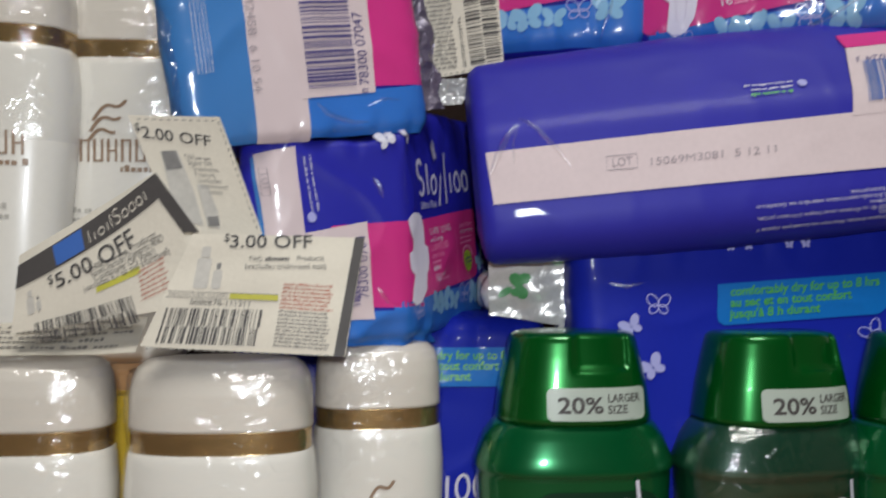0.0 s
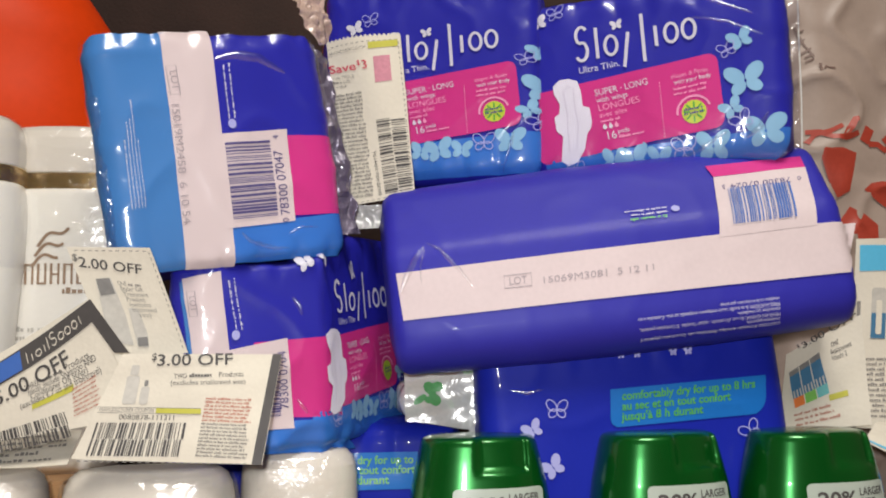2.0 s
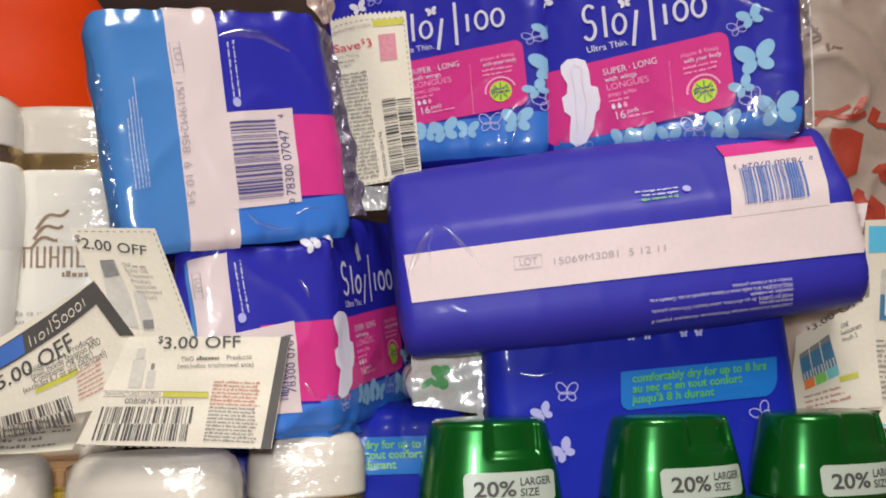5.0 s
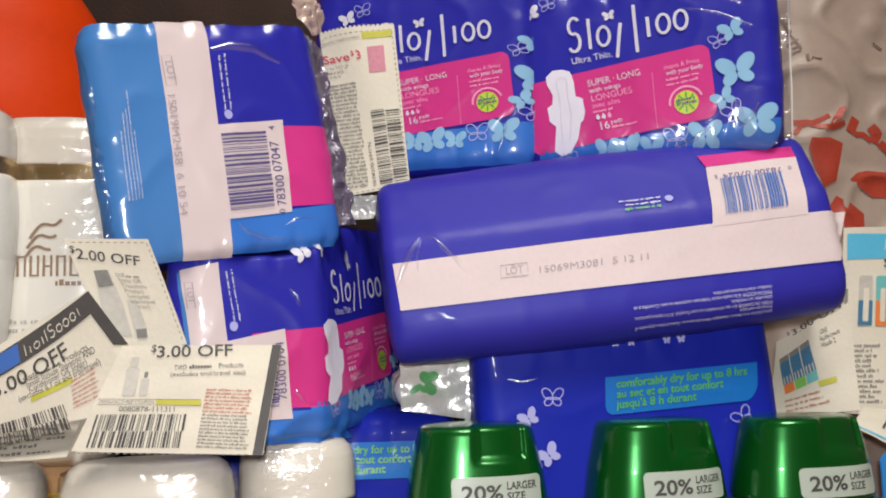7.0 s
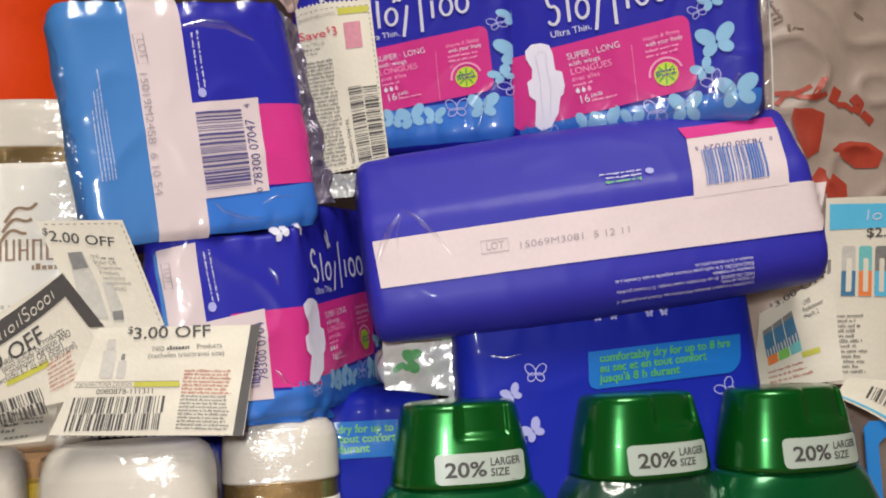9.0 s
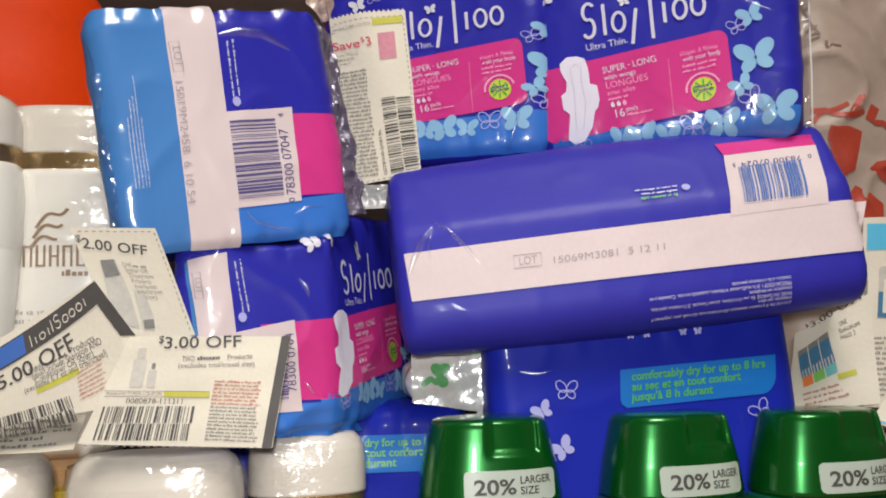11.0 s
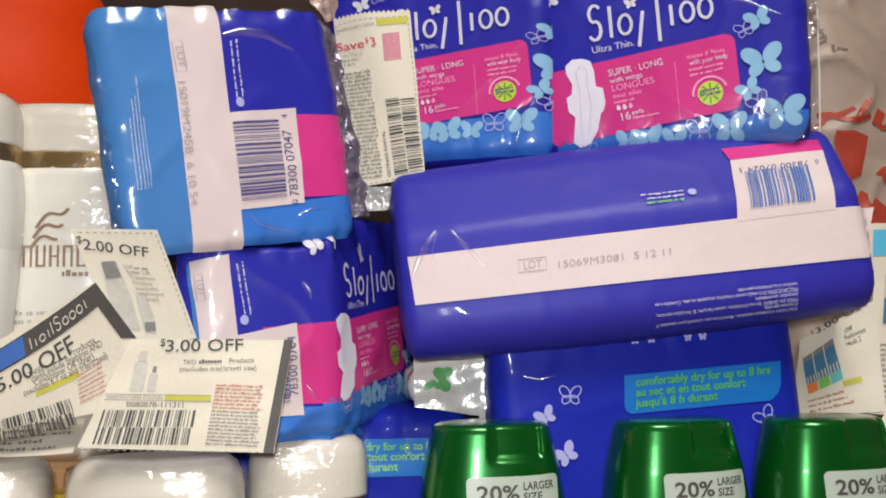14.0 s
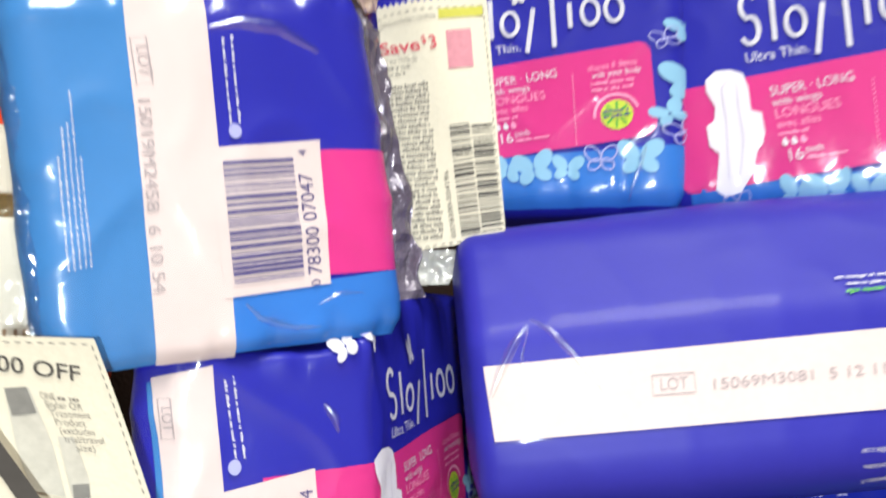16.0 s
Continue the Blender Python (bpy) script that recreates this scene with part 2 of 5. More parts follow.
DARK_CLOTH = mat("dark_brown_upholstery", (0.032, 0.015, 0.011), rough=0.85, vary=0.3, grain=70, bump=0.4, bump_scale=260)
YELLOW_BOX = mat("yellow_card", (0.62, 0.42, 0.03), rough=0.5, vary=0.2)
BLUE_PLASTIC = mat("blue_plastic", (0.03, 0.22, 0.60), rough=0.35, vary=0.06)
CARDBOARD = mat("brown_cardboard", (0.36, 0.20, 0.09), rough=0.8, vary=0.15)
WOOD = mat("worn_wood", (0.22, 0.13, 0.07), rough=0.5, vary=0.3, grain=12)
PLASTER = mat("plain_plaster", (0.24, 0.205, 0.17), rough=0.9, vary=0.05, grain=5)


# ---- building helpers ----
def part(name, bm, material, parent=None, label="", smooth=True):
    me = bpy.data.meshes.new(name)
    bm.to_mesh(me)
    bm.free()
    for p in me.polygons:
        p.use_smooth = smooth
    me.materials.append(material)
    ob = new(name, me)
    if parent:
        ob.parent = parent
    if label:
        ob["label"] = label
    return ob


def thing(name, m, label, category, group=""):
    ob = new(name)
    ob.empty_display_size = 0.02
    ob.matrix_world = m
    return tagged(ob, label, category, group)


def loft_mesh(f, name, material, parent, label="", step=0.0025):
    bm = bmesh.new()
    us = list(f.s[:-1])
    e, h = f.end, f.height
    vs = [e * (1 - math.cos(a)) for a in np.linspace(0, math.pi / 2, 6)]
    n = int((h - 2 * e) / step)
    vs = vs + [e + (h - 2 * e) * j / n for j in range(1, n)] + [h - v for v in reversed(vs)]
    rows = [[bm.verts.new(f.at(u, v)) for u in us] for v in vs]
    k = len(us)
    for a, b in zip(rows[:-1], rows[1:]):
        for i in range(k):
            bm.faces.new((a[i], a[(i + 1) % k], b[(i + 1) % k], b[i]))
    for row, up in ((rows[0], False), (rows[-1], True)):
        prev = row
        for g in (0.8, 0.55, 0.3):
            ring = [bm.verts.new((f.mid[0] + (v.co.x - f.mid[0]) * g, f.mid[1] + (v.co.y - f.mid[1]) * g, v.co.z + (0.002 if up else 0.0))) for v in row]
            for i in range(k):
                q = (prev[i], prev[(i + 1) % k], ring[(i + 1) % k], ring[i])
                bm.faces.new(q if up else q[::-1])
            prev = ring
        c = bm.verts.new((f.mid[0], f.mid[1], sum(v.co.z for v in row) / k + (0.002 if up else 0.0)))
        for i in range(k):
            q = (prev[i], prev[(i + 1) % k], c)
            bm.faces.new(q if up else q[::-1])
    return part(name, bm, material, parent, label)


def ring_mesh(f, z0, z1, name, material, parent, label="", grow=0.0, close=True, n=56, steps=24):
    bm = bmesh.new()
    zs = sorted({z0, z1, *[float(z) for z in f.r[:, 0] if z0 < z < z1], *[z0 + (z1 - z0) * j / steps for j in range(steps + 1)]})
    loops = []
    for z in zs:
        a, b, p = f.ring(z)
        loops.append([bm.verts.new(((a + grow) * math.copysign(abs(math.cos(t)) ** (2 / p), math.cos(t)), (b + grow) * math.copysign(abs(math.sin(t)) ** (2 / p), math.sin(t)), z)) for t in (2 * math.pi * i / n for i in range(n))])
    for a, b in zip(loops[:-1], loops[1:]):
        for i in range(n):
            bm.faces.new((a[i], a[(i + 1) % n], b[(i + 1) % n], b[i]))
    if close:
        bm.faces.new(loops[0][::-1])
        bm.faces.new(loops[-1])
    return part(name, bm, material, parent, label)


class Area:
    """A straight-edged piece of a surface, from three of its corners: u and v are metres along its lower and left edge."""

    def __init__(self, f, o, x, y):
        self.f, self.o = f, np.array(o)
        self.w, self.h = math.dist(o, x), math.dist(o, y)
        self.ex, self.ey = (np.array(x) - self.o) / self.w, (np.array(y) - self.o) / self.h

    def at(self, u, v, off=0.0):
        p = self.o + self.ex * u + self.ey * v
        return self.f.at(float(p[0]), float(p[1]), off)


def turn(u, v, deg, x, y):
    c, s = math.cos(radians(deg)), math.sin(radians(deg))
    return u + c * x - s * y, v + s * x + c * y


def patch(f, corners, off, name, material, parent, label="", step=0.0025):
    """A four-cornered print laid on a surface; corners: lower left, lower right, upper right, upper left."""
    a, b, c, d = (np.array(p) for p in corners)
    n = max(1, int(max(math.dist(a, b), math.dist(d, c)) / step))
    m = max(1, int(max(math.dist(a, d), math.dist(b, c)) / step))
    bm = bmesh.new()
    g = [[bm.verts.new(f.at(*((a * (1 - i / n) + b * i / n) * (1 - j / m) + (d * (1 - i / n) + c * i / n) * j / m), off)) for i in range(n + 1)] for j in range(m + 1)]
    for j in range(m):
        for i in range(n):
            bm.faces.new((g[j][i], g[j][i + 1], g[j + 1][i + 1], g[j + 1][i]))
    return part(name, bm, material, parent, label)


def add_blob(bm, f, pts, off, rings=3):
    c = np.mean(pts, axis=0)
    mid = bm.verts.new(f.at(*c, off))
    prev = None
    for r in range(1, rings + 1):
        ring = [bm.verts.new(f.at(*(c + (np.array(p) - c) * r / rings), off)) for p in pts]
        k = len(ring)
        for i in range(k):
            if prev:
                bm.faces.new((prev[i], ring[i], ring[(i + 1) % k], prev[(i + 1) % k]))
            else:
                bm.faces.new((mid, ring[i], ring[(i + 1) % k]))
        prev = ring
    return prev


def blob(f, pts, off, name, material, parent, label="", rings=3):
    bm = bmesh.new()
    add_blob(bm, f, pts, off, rings)
    return part(name, bm, material, parent, label)


def round_pts(u0, v0, u1, v1, r, n=5):
    pts = []
    for cx, cy, a in ((u1 - r, v0 + r, -90), (u1 - r, v1 - r, 0), (u0 + r, v1 - r, 90), (u0 + r, v0 + r, 180)):
        pts += [(cx + r * math.cos(radians(a + 90 * i / n)), cy + r * math.sin(radians(a + 90 * i / n))) for i in range(n + 1)]
    out = []
    for i, p in enumerate(pts):
        q = pts[(i + 1) % len(pts)]
        m = max(1, int(math.dist(p, q) / 0.006))
        out += [(p[0] + (q[0] - p[0]) * j / m, p[1] + (q[1] - p[1]) * j / m) for j in range(m)]
    return out


def oval(u, v, a, b, deg=0, n=18):
    return [turn(u, v, deg, a * math.cos(2 * math.pi * i / n), b * math.sin(2 * math.pi * i / n)) for i in range(n)]


def add_line(bm, f, pts, width, off, closed=False):
    k, m = len(pts), max(1, int(width / 0.003))
    prev = first = None
    for i in range(k):
        a = pts[(i - 1) % k] if closed or i else pts[i]
        b = pts[(i + 1) % k] if closed or i < k - 1 else pts[i]
        d = math.dist(a, b) or 1e-9
        nx, ny = -(b[1] - a[1]) / d * width / 2, (b[0] - a[0]) / d * width / 2
        cur = [bm.verts.new(f.at(pts[i][0] + nx * (2 * j / m - 1), pts[i][1] + ny * (2 * j / m - 1), off)) for j in range(m + 1)]
        if prev:
            for j in range(m):
                bm.faces.new((prev[j], cur[j], cur[j + 1], prev[j + 1]))
        first, prev = first or cur, cur
    if closed:
        for j in range(m):
            bm.faces.new((prev[j], first[j], first[j + 1], prev[j + 1]))


def add_bar(bm, f, u, v, w, h, deg, off, x=0.0, y=0.0, step=0.003):
    n, m = max(1, int(w / step)), max(1, int(h / step))
    g = [[bm.verts.new(f.at(*turn(u, v, deg, x + w * i / n, y + h * j / m), off)) for i in range(n + 1)] for j in range(m + 1)]
    for j in range(m):
        for i in range(n):
            bm.faces.new((g[j][i], g[j][i + 1], g[j + 1][i + 1], g[j + 1][i]))


def bars(f, u, v, w, h, lines, deg, off, name, material, parent, label="", fill=0.5, ragged=0.25, seed=0):
    """Small writing that cannot be read: rows of word-long bars, top row first, v is the top."""
    rng = random.Random(seed)
    bm = bmesh.new()
    step = h / lines
    for i in range(lines):
        x, end = 0.0, w * (1 - ragged * rng.random())
        y = -(i + 1) * step + step * (1 - fill) / 2
        while x < end:
            for _ in range(rng.choice((2, 3, 4, 5, 6, 7, 8))):
                a = step * fill * rng.choice((0.34, 0.5, 0.62))
                if x + a > end:
                    x = end
                    break
                add_bar(bm, f, u, v, a, step * fill * rng.choice((0.66, 0.66, 0.72, 1.0)), deg, off, x, y)
                x += a + step * fill * 0.16
            x += step * 0.3
    return tagged(part(name, bm, material, parent, label), kind="stuff")


def barcode(f, u, v, w, h, deg, off, name, material, parent, rows=1, seed=0, count=48):
    """Upright bars of several widths, in one row or two; u, v is the lower left corner."""
    rng = random.Random(seed)
    bm = bmesh.new()
    for r in range(rows):
        x, unit = 0.0, w / (count * 2.0)
        while x < w - unit * 3:
            b = unit * rng.choice((1, 1, 1, 2, 3))
            add_bar(bm, f, u, v, b, h / rows * (0.97 if rows > 1 else 1), deg, off, x, r * h / rows)
            x += b + unit * rng.choice((1, 1, 2, 3))
    return tagged(part(name, bm, material, parent), kind="stuff")


def text(f, words, u, v, size, deg, off, material, parent, name="lettering", stretch=1.0, width=0.0, align="LEFT", bold=0.0):
    """Printed words, following the surface; u, v is the start of the base line."""
    curve = bpy.data.curves.new("lettering", "FONT")
    curve.body, curve.size, curve.resolution_u, curve.align_x = words, size, 3, align
    curve.offset = bold * size
    tmp = bpy.data.objects.new("lettering", curve)
    scene.collection.objects.link(tmp)
    me = bpy.data.meshes.new_from_object(tmp.evaluated_get(bpy.context.evaluated_depsgraph_get()))
    bpy.data.objects.remove(tmp)
    bpy.data.curves.remove(curve)
    if width and len(me.vertices):
        stretch = width / max(1e-6, max(p.co.x for p in me.vertices))
    for p in me.vertices:
        p.co = f.at(*turn(u, v, deg, p.co.x * stretch, p.co.y), off)
    me.materials.append(material)
    me.name = name
    ob = new(name, me)
    ob.parent = parent
    return ob


def butterfly(f, u, v, size, deg, off, parent, outline=False, material=None):
    bm = bmesh.new()
    for sx in (-1, 1):
        for a, b, x, y, r in ((0.55, 0.36, 0.46, 0.30, 48), (0.40, 0.30, 0.36, -0.34, -42)):
            pts = oval(*turn(u, v, deg, sx * x * size, y * size), a * size, b * size, deg + sx * r, 14)
            if outline:
                add_line(bm, f, pts, size * 0.09, off, True)
            else:
                add_blob(bm, f, pts, off, 2)
    return part("butterfly", bm, material or (LILAC_INK if outline else PALE), parent)


def wordmark(f, u, v, w, h, deg, off, material, parent, beats="Stogfroo", name="wordmark"):
    """A brand's word, drawn as a row of plain slanted strokes, hooks and rings of its size."""
    wide = {"S": 0.95, "t": 0.62, "o": 0.92, "g": 0.95, "f": 0.68, "r": 0.66, "l": 0.46, "b": 0.6, "s": 0.72}
    arc = lambda x, y, a, b, d0, d1, n=10: [(x + a * math.cos(radians(d0 + (d1 - d0) * i / n)), y + b * math.sin(radians(d0 + (d1 - d0) * i / n))) for i in range(n + 1)]
    bm = bmesh.new()
    step, x0, lift = w / sum(wide[k] for k in beats), 0.0, 0
    thick = min(h * 0.105, step * 0.17)
    for k in beats:
        lines = []
        if k in "Ss":
            top = 1.0 if k == "S" else 0.56
            lines = [(arc(0.45, top * 0.74, 0.30, top * 0.24, 30, 250) + arc(0.42, top * 0.27, 0.32, top * 0.26, 70, -150), 1.0, False)]
        elif k == "o":
            lines = [(arc(0.46, 0.28, 0.33, 0.26, 0, 342, 19), 0.95, True)]
        else:
            low, top = {"t": (0, 0.86), "l": (0, 0.56), "b": (0, 0.95), "r": (0, 0.55), "g": (-0.40, 0.55), "f": (-0.36, 0.98)}[k]
            lean = 0.34 if k == "g" else 0.0
            lines = [([(0.32 + lean * y, y) for y in np.linspace(top, low, 6)], 1.05, False)]
        for pts, fat, closed in lines:
            add_line(bm, f, [turn(u, v, deg, x0 + px * step + (py - 0.3) * h * 0.14, py * h) for px, py in pts], thick * fat, off + 0.00006 * lift, closed)
            lift = (lift + 1) % 4
        x0 += wide[k] * step
    return tagged(part(name, bm, material, parent), kind="stuff")


def sheet_mesh(f, name, material, parent, thick=0.00018, n=40, m=36):
    bm = bmesh.new()
    for o in (0.0, -thick):
        g = [[bm.verts.new(f.at(f.w * i / n, f.h * j / m, o)) for i in range(n + 1)] for j in range(m + 1)]
        for j in range(m):
            for i in range(n):
                q = (g[j][i], g[j][i + 1], g[j + 1][i + 1], g[j + 1][i])
                bm.faces.new(q if o == 0 else q[::-1])
    return part(name, bm, material, parent)


# ---- placements ----
PACK_A = Loft([(0, 0), (0.124, 0), (0.150, 0.075), (0.02, 0.085)], 0.012, 0.126, end=0.004, swell=0.0025, wrinkle=0.0008, seed=1)
POSE_A = pose(-0.1185, 0.4085, 0.3120, 0, -9, 26.3)
PACK_B = Loft([(0.010, 0.010), (0.024, 0.001), (0.088, 0), (0.192, 0.0985), (0.070, 0.115), (0.024, 0.06)], 0.006, 0.100, end=0.004, swell=0.0015, wrinkle=0.0008, seed=4, rise=(0.07, 0.13, 0.021))
POSE_B = pose(-0.0995, 0.4225, 0.2200, 0, -2, 23.5)
PACK_L = Loft([(0, 0), (0.068, 0.008), (0.112, 0.038), (0.108, 0.09), (0, 0.088)], 0.026, 0.262, end=0.008, wrinkle=0.00022, seed=7)
POSE_L = pose(0.2815, 0.4385, 0.2850, 0, -95.6, -2.5)
PACK_K = Loft([(0, 0), (0.178, 0), (0.178, 0.08), (0, 0.08)], 0.014, 0.281, wrinkle=0.0004, seed=2)
POSE_K = pose(0.0840, 0.4733, 0.0011, 0, -3.5, 1)
PACK_J = Loft([(0, 0), (0.178, 0), (0.178, 0.08), (0, 0.08)], 0.014, 0.231, seed=9)
POSE_J = pose(-0.118, 0.5040, 0.0, 0, 0, 1)
PACK_S = Loft([(0, 0), (0.157, 0), (0.157, 0.055), (0, 0.055)], 0.012, 0.116, seed=5)
POSE_S = pose(0.1070, 0.5172, 0.3830, 0, 0, -23)
PACK_T = Loft([(0, 0), (0.146, 0), (0.146, 0.055), (0, 0.055)], 0.012, 0.142, seed=6)
POSE_T = pose(-0.0270, 0.5480, 0.3830, 0, 0, -15.5)
PAPER_C = Sheet([(-0.0089, 0.4990, 0.3617), (0.0333, 0.4890, 0.3677), (0.0251, 0.4900, 0.4690), (-0.0215, 0.5020, 0.4671)], bend=0.003, wave=0.0008, size=(0.0515, 0.1106))
PAPER_3 = Sheet([(-0.1320, 0.3940, 0.2246), (-0.0436, 0.4020, 0.2192), (-0.0355, 0.4100, 0.2723), (-0.1098, 0.3960, 0.2736)], bend=0.002, wave=0.0006, size=(0.0916, 0.0552))
PAPER_2 = Sheet([(-0.1178, 0.4090, 0.2664), (-0.0819, 0.4090, 0.2739), (-0.0994, 0.4000, 0.3257), (-0.1398, 0.3990, 0.3264)], bend=-0.001, nod=-0.001, size=(0.0454, 0.0675))
PAPER_5 = Sheet([(-0.1902, 0.3980, 0.2297), (-0.1033, 0.4020, 0.2429), (-0.1258, 0.3945, 0.3008), (-0.1873, 0.3990, 0.2641)], bend=-0.001, wave=0.0003, seed=2)
PAPER_R = Sheet([(0.2473, 0.4882, 0.2229), (0.3020, 0.4850, 0.2260), (0.3050, 0.4930, 0.2920), (0.2576, 0.4949, 0.2682)], bend=-0.006, wave=0.0006, seed=1)
PAPER_X = Sheet([(0.3073, 0.5150, 0.2218), (0.3660, 0.5150, 0.2190), (0.3740, 0.5200, 0.3418), (0.3185, 0.5200, 0.3415)], bend=0.002, nod=-0.003, wave=0.0006, seed=3)
PACK_G = Loft([(0, 0), (0.40, 0), (0.40, 0.16), (0, 0.16)], 0.05, 0.70, end=0.06, swell=0.012, wrinkle=0.0022, seed=3)
POSE_G = pose(0.292, 0.5720, 0, 0, 0, 7)


# ---- setting ----
def slab(name, x0, y0, z0, x1, y1, z1, material):
    bm = bmesh.new()
    bmesh.ops.create_cube(bm, size=1, matrix=Matrix.Translation(((x0 + x1) / 2, (y0 + y1) / 2, (z0 + z1) / 2)) @ Matrix.Diagonal((x1 - x0, y1 - y0, z1 - z0, 1)))
    return tagged(part(name, bm, material, smooth=False), kind="structure")


slab("floor", -2, -2, -0.05, 2, 2, 0, WOOD)
slab("ceiling", -2, -2, 2.4, 2, 2, 2.45, PLASTER)
slab("wall_north", -2, 2, 0, 2, 2.1, 2.4, PLASTER)
slab("wall_south", -2, -2.1, 0, 2, -2, 2.4, PLASTER)
slab("wall_west", -2.1, -2, 0, -2, 2, 2.4, PLASTER)
slab("wall_east", 2, -2, 0, 2.1, 2, 2.4, PLASTER)


# ---- the soft packs ----
pack_a = thing("pad_pack", POSE_A, "blue plastic pad pack showing its barcode side, stacked on another", "sanitary pads", "blue pad packs")
body = loft_mesh(PACK_A, "wrapper", DEEP_BLUE, pack_a)
patch(PACK_A, [(-0.0140, 0.0005), (0.0470, 0.0005), (0.0497, 0.1255), (-0.0140, 0.1255)], 0.0003, "side_print", SKY_BLUE, pack_a)
patch(PACK_A, [(0.0683, 0.0004), (0.1400, -0.0023), (0.1390, 0.0212), (0.0674, 0.0193)], 0.0003, "side_print", MID_BLUE, pack_a)
patch(PACK_A, [(0.1026, 0.0222), (0.1400, 0.0207), (0.1410, 0.0654), (0.1046, 0.0671)], 0.0003, "pink_print", PINK, pack_a)
patch(PACK_A, [(0.0432, 0.0004), (0.0690, -0.0008), (0.0732, 0.1275), (0.0462, 0.1262)], 0.0005, "white_strip", BLUSH, pack_a)
patch(PACK_A, [(0.0670, 0.0183), (0.1054, 0.0189), (0.1078, 0.0704), (0.0675, 0.0694)], 0.0007, "barcode_label", BLUSH, pack_a)
lab = Area(PACK_A, (0.0703, 0.0227), (0.0997, 0.0216), (0.0718, 0.0652))
barcode(Area(PACK_A, (0.0703, 0.0227), (0.0716, 0.0640), (0.0993, 0.0229)), 0, 0, lab.h, lab.w * 0.86, 0, 0.0012, "barcode", NAVY_INK, pack_a, seed=3)
dig = Area(PACK_A, (0.1025, 0.0226), (0.1033, 0.0609), (0.0960, 0.0226))
text(dig, "78300 07047", 0, 0, 0.0075, 0, 0.0009, NAVY_INK, pack_a, "barcode_number", width=dig.w * 0.94)
text(dig, "4", dig.w + 0.004, 0.001, 0.005, 0, 0.0009, NAVY_INK, pack_a, "barcode_number")
text(dig, "0", -0.004, 0.001, 0.005, 0, 0.0009, NAVY_INK, pack_a, "barcode_number")
lot = Area(PACK_A, (0.0467, 0.1073), (0.0469, 0.0913), (0.0519, 0.1076))
bm = bmesh.new()
add_line(bm, lot, [(0, 0), (lot.w, 0), (lot.w, lot.h), (0, lot.h)], 0.0005, 0.0009, True)
part("lot_frame", bm, GREY_INK, pack_a)
text(lot, "LOT", 0.0025, 0.0015, 0.0062, 0, 0.0009, GREY_INK, pack_a, "lot_word", width=lot.w - 0.005)
code = Area(PACK_A, (0.0466, 0.0877), (0.0442, 0.0230), (0.0504, 0.0878))
text(code, "15019M2458  6 10 54", 0, 0, 0.0058, 0, 0.0009, GREY_INK, pack_a, "lot_number", width=code.w)
fine = Area(PACK_A, (0.0196, 0.0328), (0.0208, 0.0907), (0.0273, 0.0334))
bars(fine, 0, fine.h, fine.w, fine.h, 5, 0, 0.0006, "fine_print", WHITE_INK, pack_a, fill=0.38, ragged=0.4, seed=2)
web = Area(PACK_A, (0.0750, 0.0733), (0.0759, 0.1060), (0.0812, 0.0737))
bars(web, 0.004, web.h, web.w, web.h, 2, 0, 0.0006, "fine_print", WHITE_INK, pack_a, fill=0.34, ragged=0.1, seed=5)
blob(PACK_A, oval(0.0776, 0.0748, 0.0022, 0.0026), 0.0006, "round_mark", LILAC_INK, pack_a)

pack_b = thing("pad_pack", POSE_B, "blue plastic pad pack turned sideways behind newsprint coupons", "sanitary pads", "blue pad packs")
loft_mesh(PACK_B, "wrapper", DEEP_BLUE, pack_b)
patch(PACK_B, [(0.0134, 0.0446), (0.0164, 0.0444), (0.0105, 0.0918), (0.0082, 0.0907)], 0.0003, "side_print", SKY_BLUE, pack_b)
patch(PACK_B, [(0.0443, -0.0012), (0.1298, -0.0063), (0.1024, 0.0139), (0.0420, 0.0148)], 0.0003, "side_print", MID_BLUE, pack_b)
patch(PACK_B, [(0.0480, 0.0172), (0.1024, 0.0145), (0.0867, 0.0592), (0.0463, 0.0573)], 0.0003, "pink_print", PINK, pack_b)
patch(PACK_B, [(0.0164, 0.0444), (0.0340, 0.0432), (0.0295, 0.0960), (0.0098, 0.0924)], 0.0005, "white_strip", BLUSH, pack_b)
patch(PACK_B, [(0.0360, 0.0110), (0.0673, 0.0105), (0.0644, 0.0592), (0.0314, 0.0537)], 0.0007, "barcode_label", BLUSH, pack_b)
dig = Area(PACK_B, (0.0645, 0.0209), (0.0633, 0.0535), (0.0596, 0.0207))
text(dig, "78300 0704", 0, 0, 0.0068, 0, 0.0009, NAVY_INK, pack_b, "barcode_number", width=dig.w * 0.96)
barcode(Area(PACK_B, (0.0480, 0.0172), (0.0467, 0.0514), (0.0601, 0.0177)), 0, 0, 0.032, 0.012, 0, 0.0012, "barcode", NAVY_INK, pack_b, seed=3)
web = Area(PACK_B, (0.0364, 0.0608), (0.0323, 0.0908), (0.0423, 0.0605))
bars(web, 0.004, web.h, web.w, web.h, 2, 0, 0.0006, "fine_print", WHITE_INK, pack_b, fill=0.34, ragged=0.1, seed=5)
blob(PACK_B, oval(0.0367, 0.0617, 0.0022, 0.0026), 0.0006, "round_mark", LILAC_INK, pack_b)
butterfly(PACK_B, 0.0888, 0.0991, 0.0048, 20, 0.0006, pack_b, material=WHITE_INK)

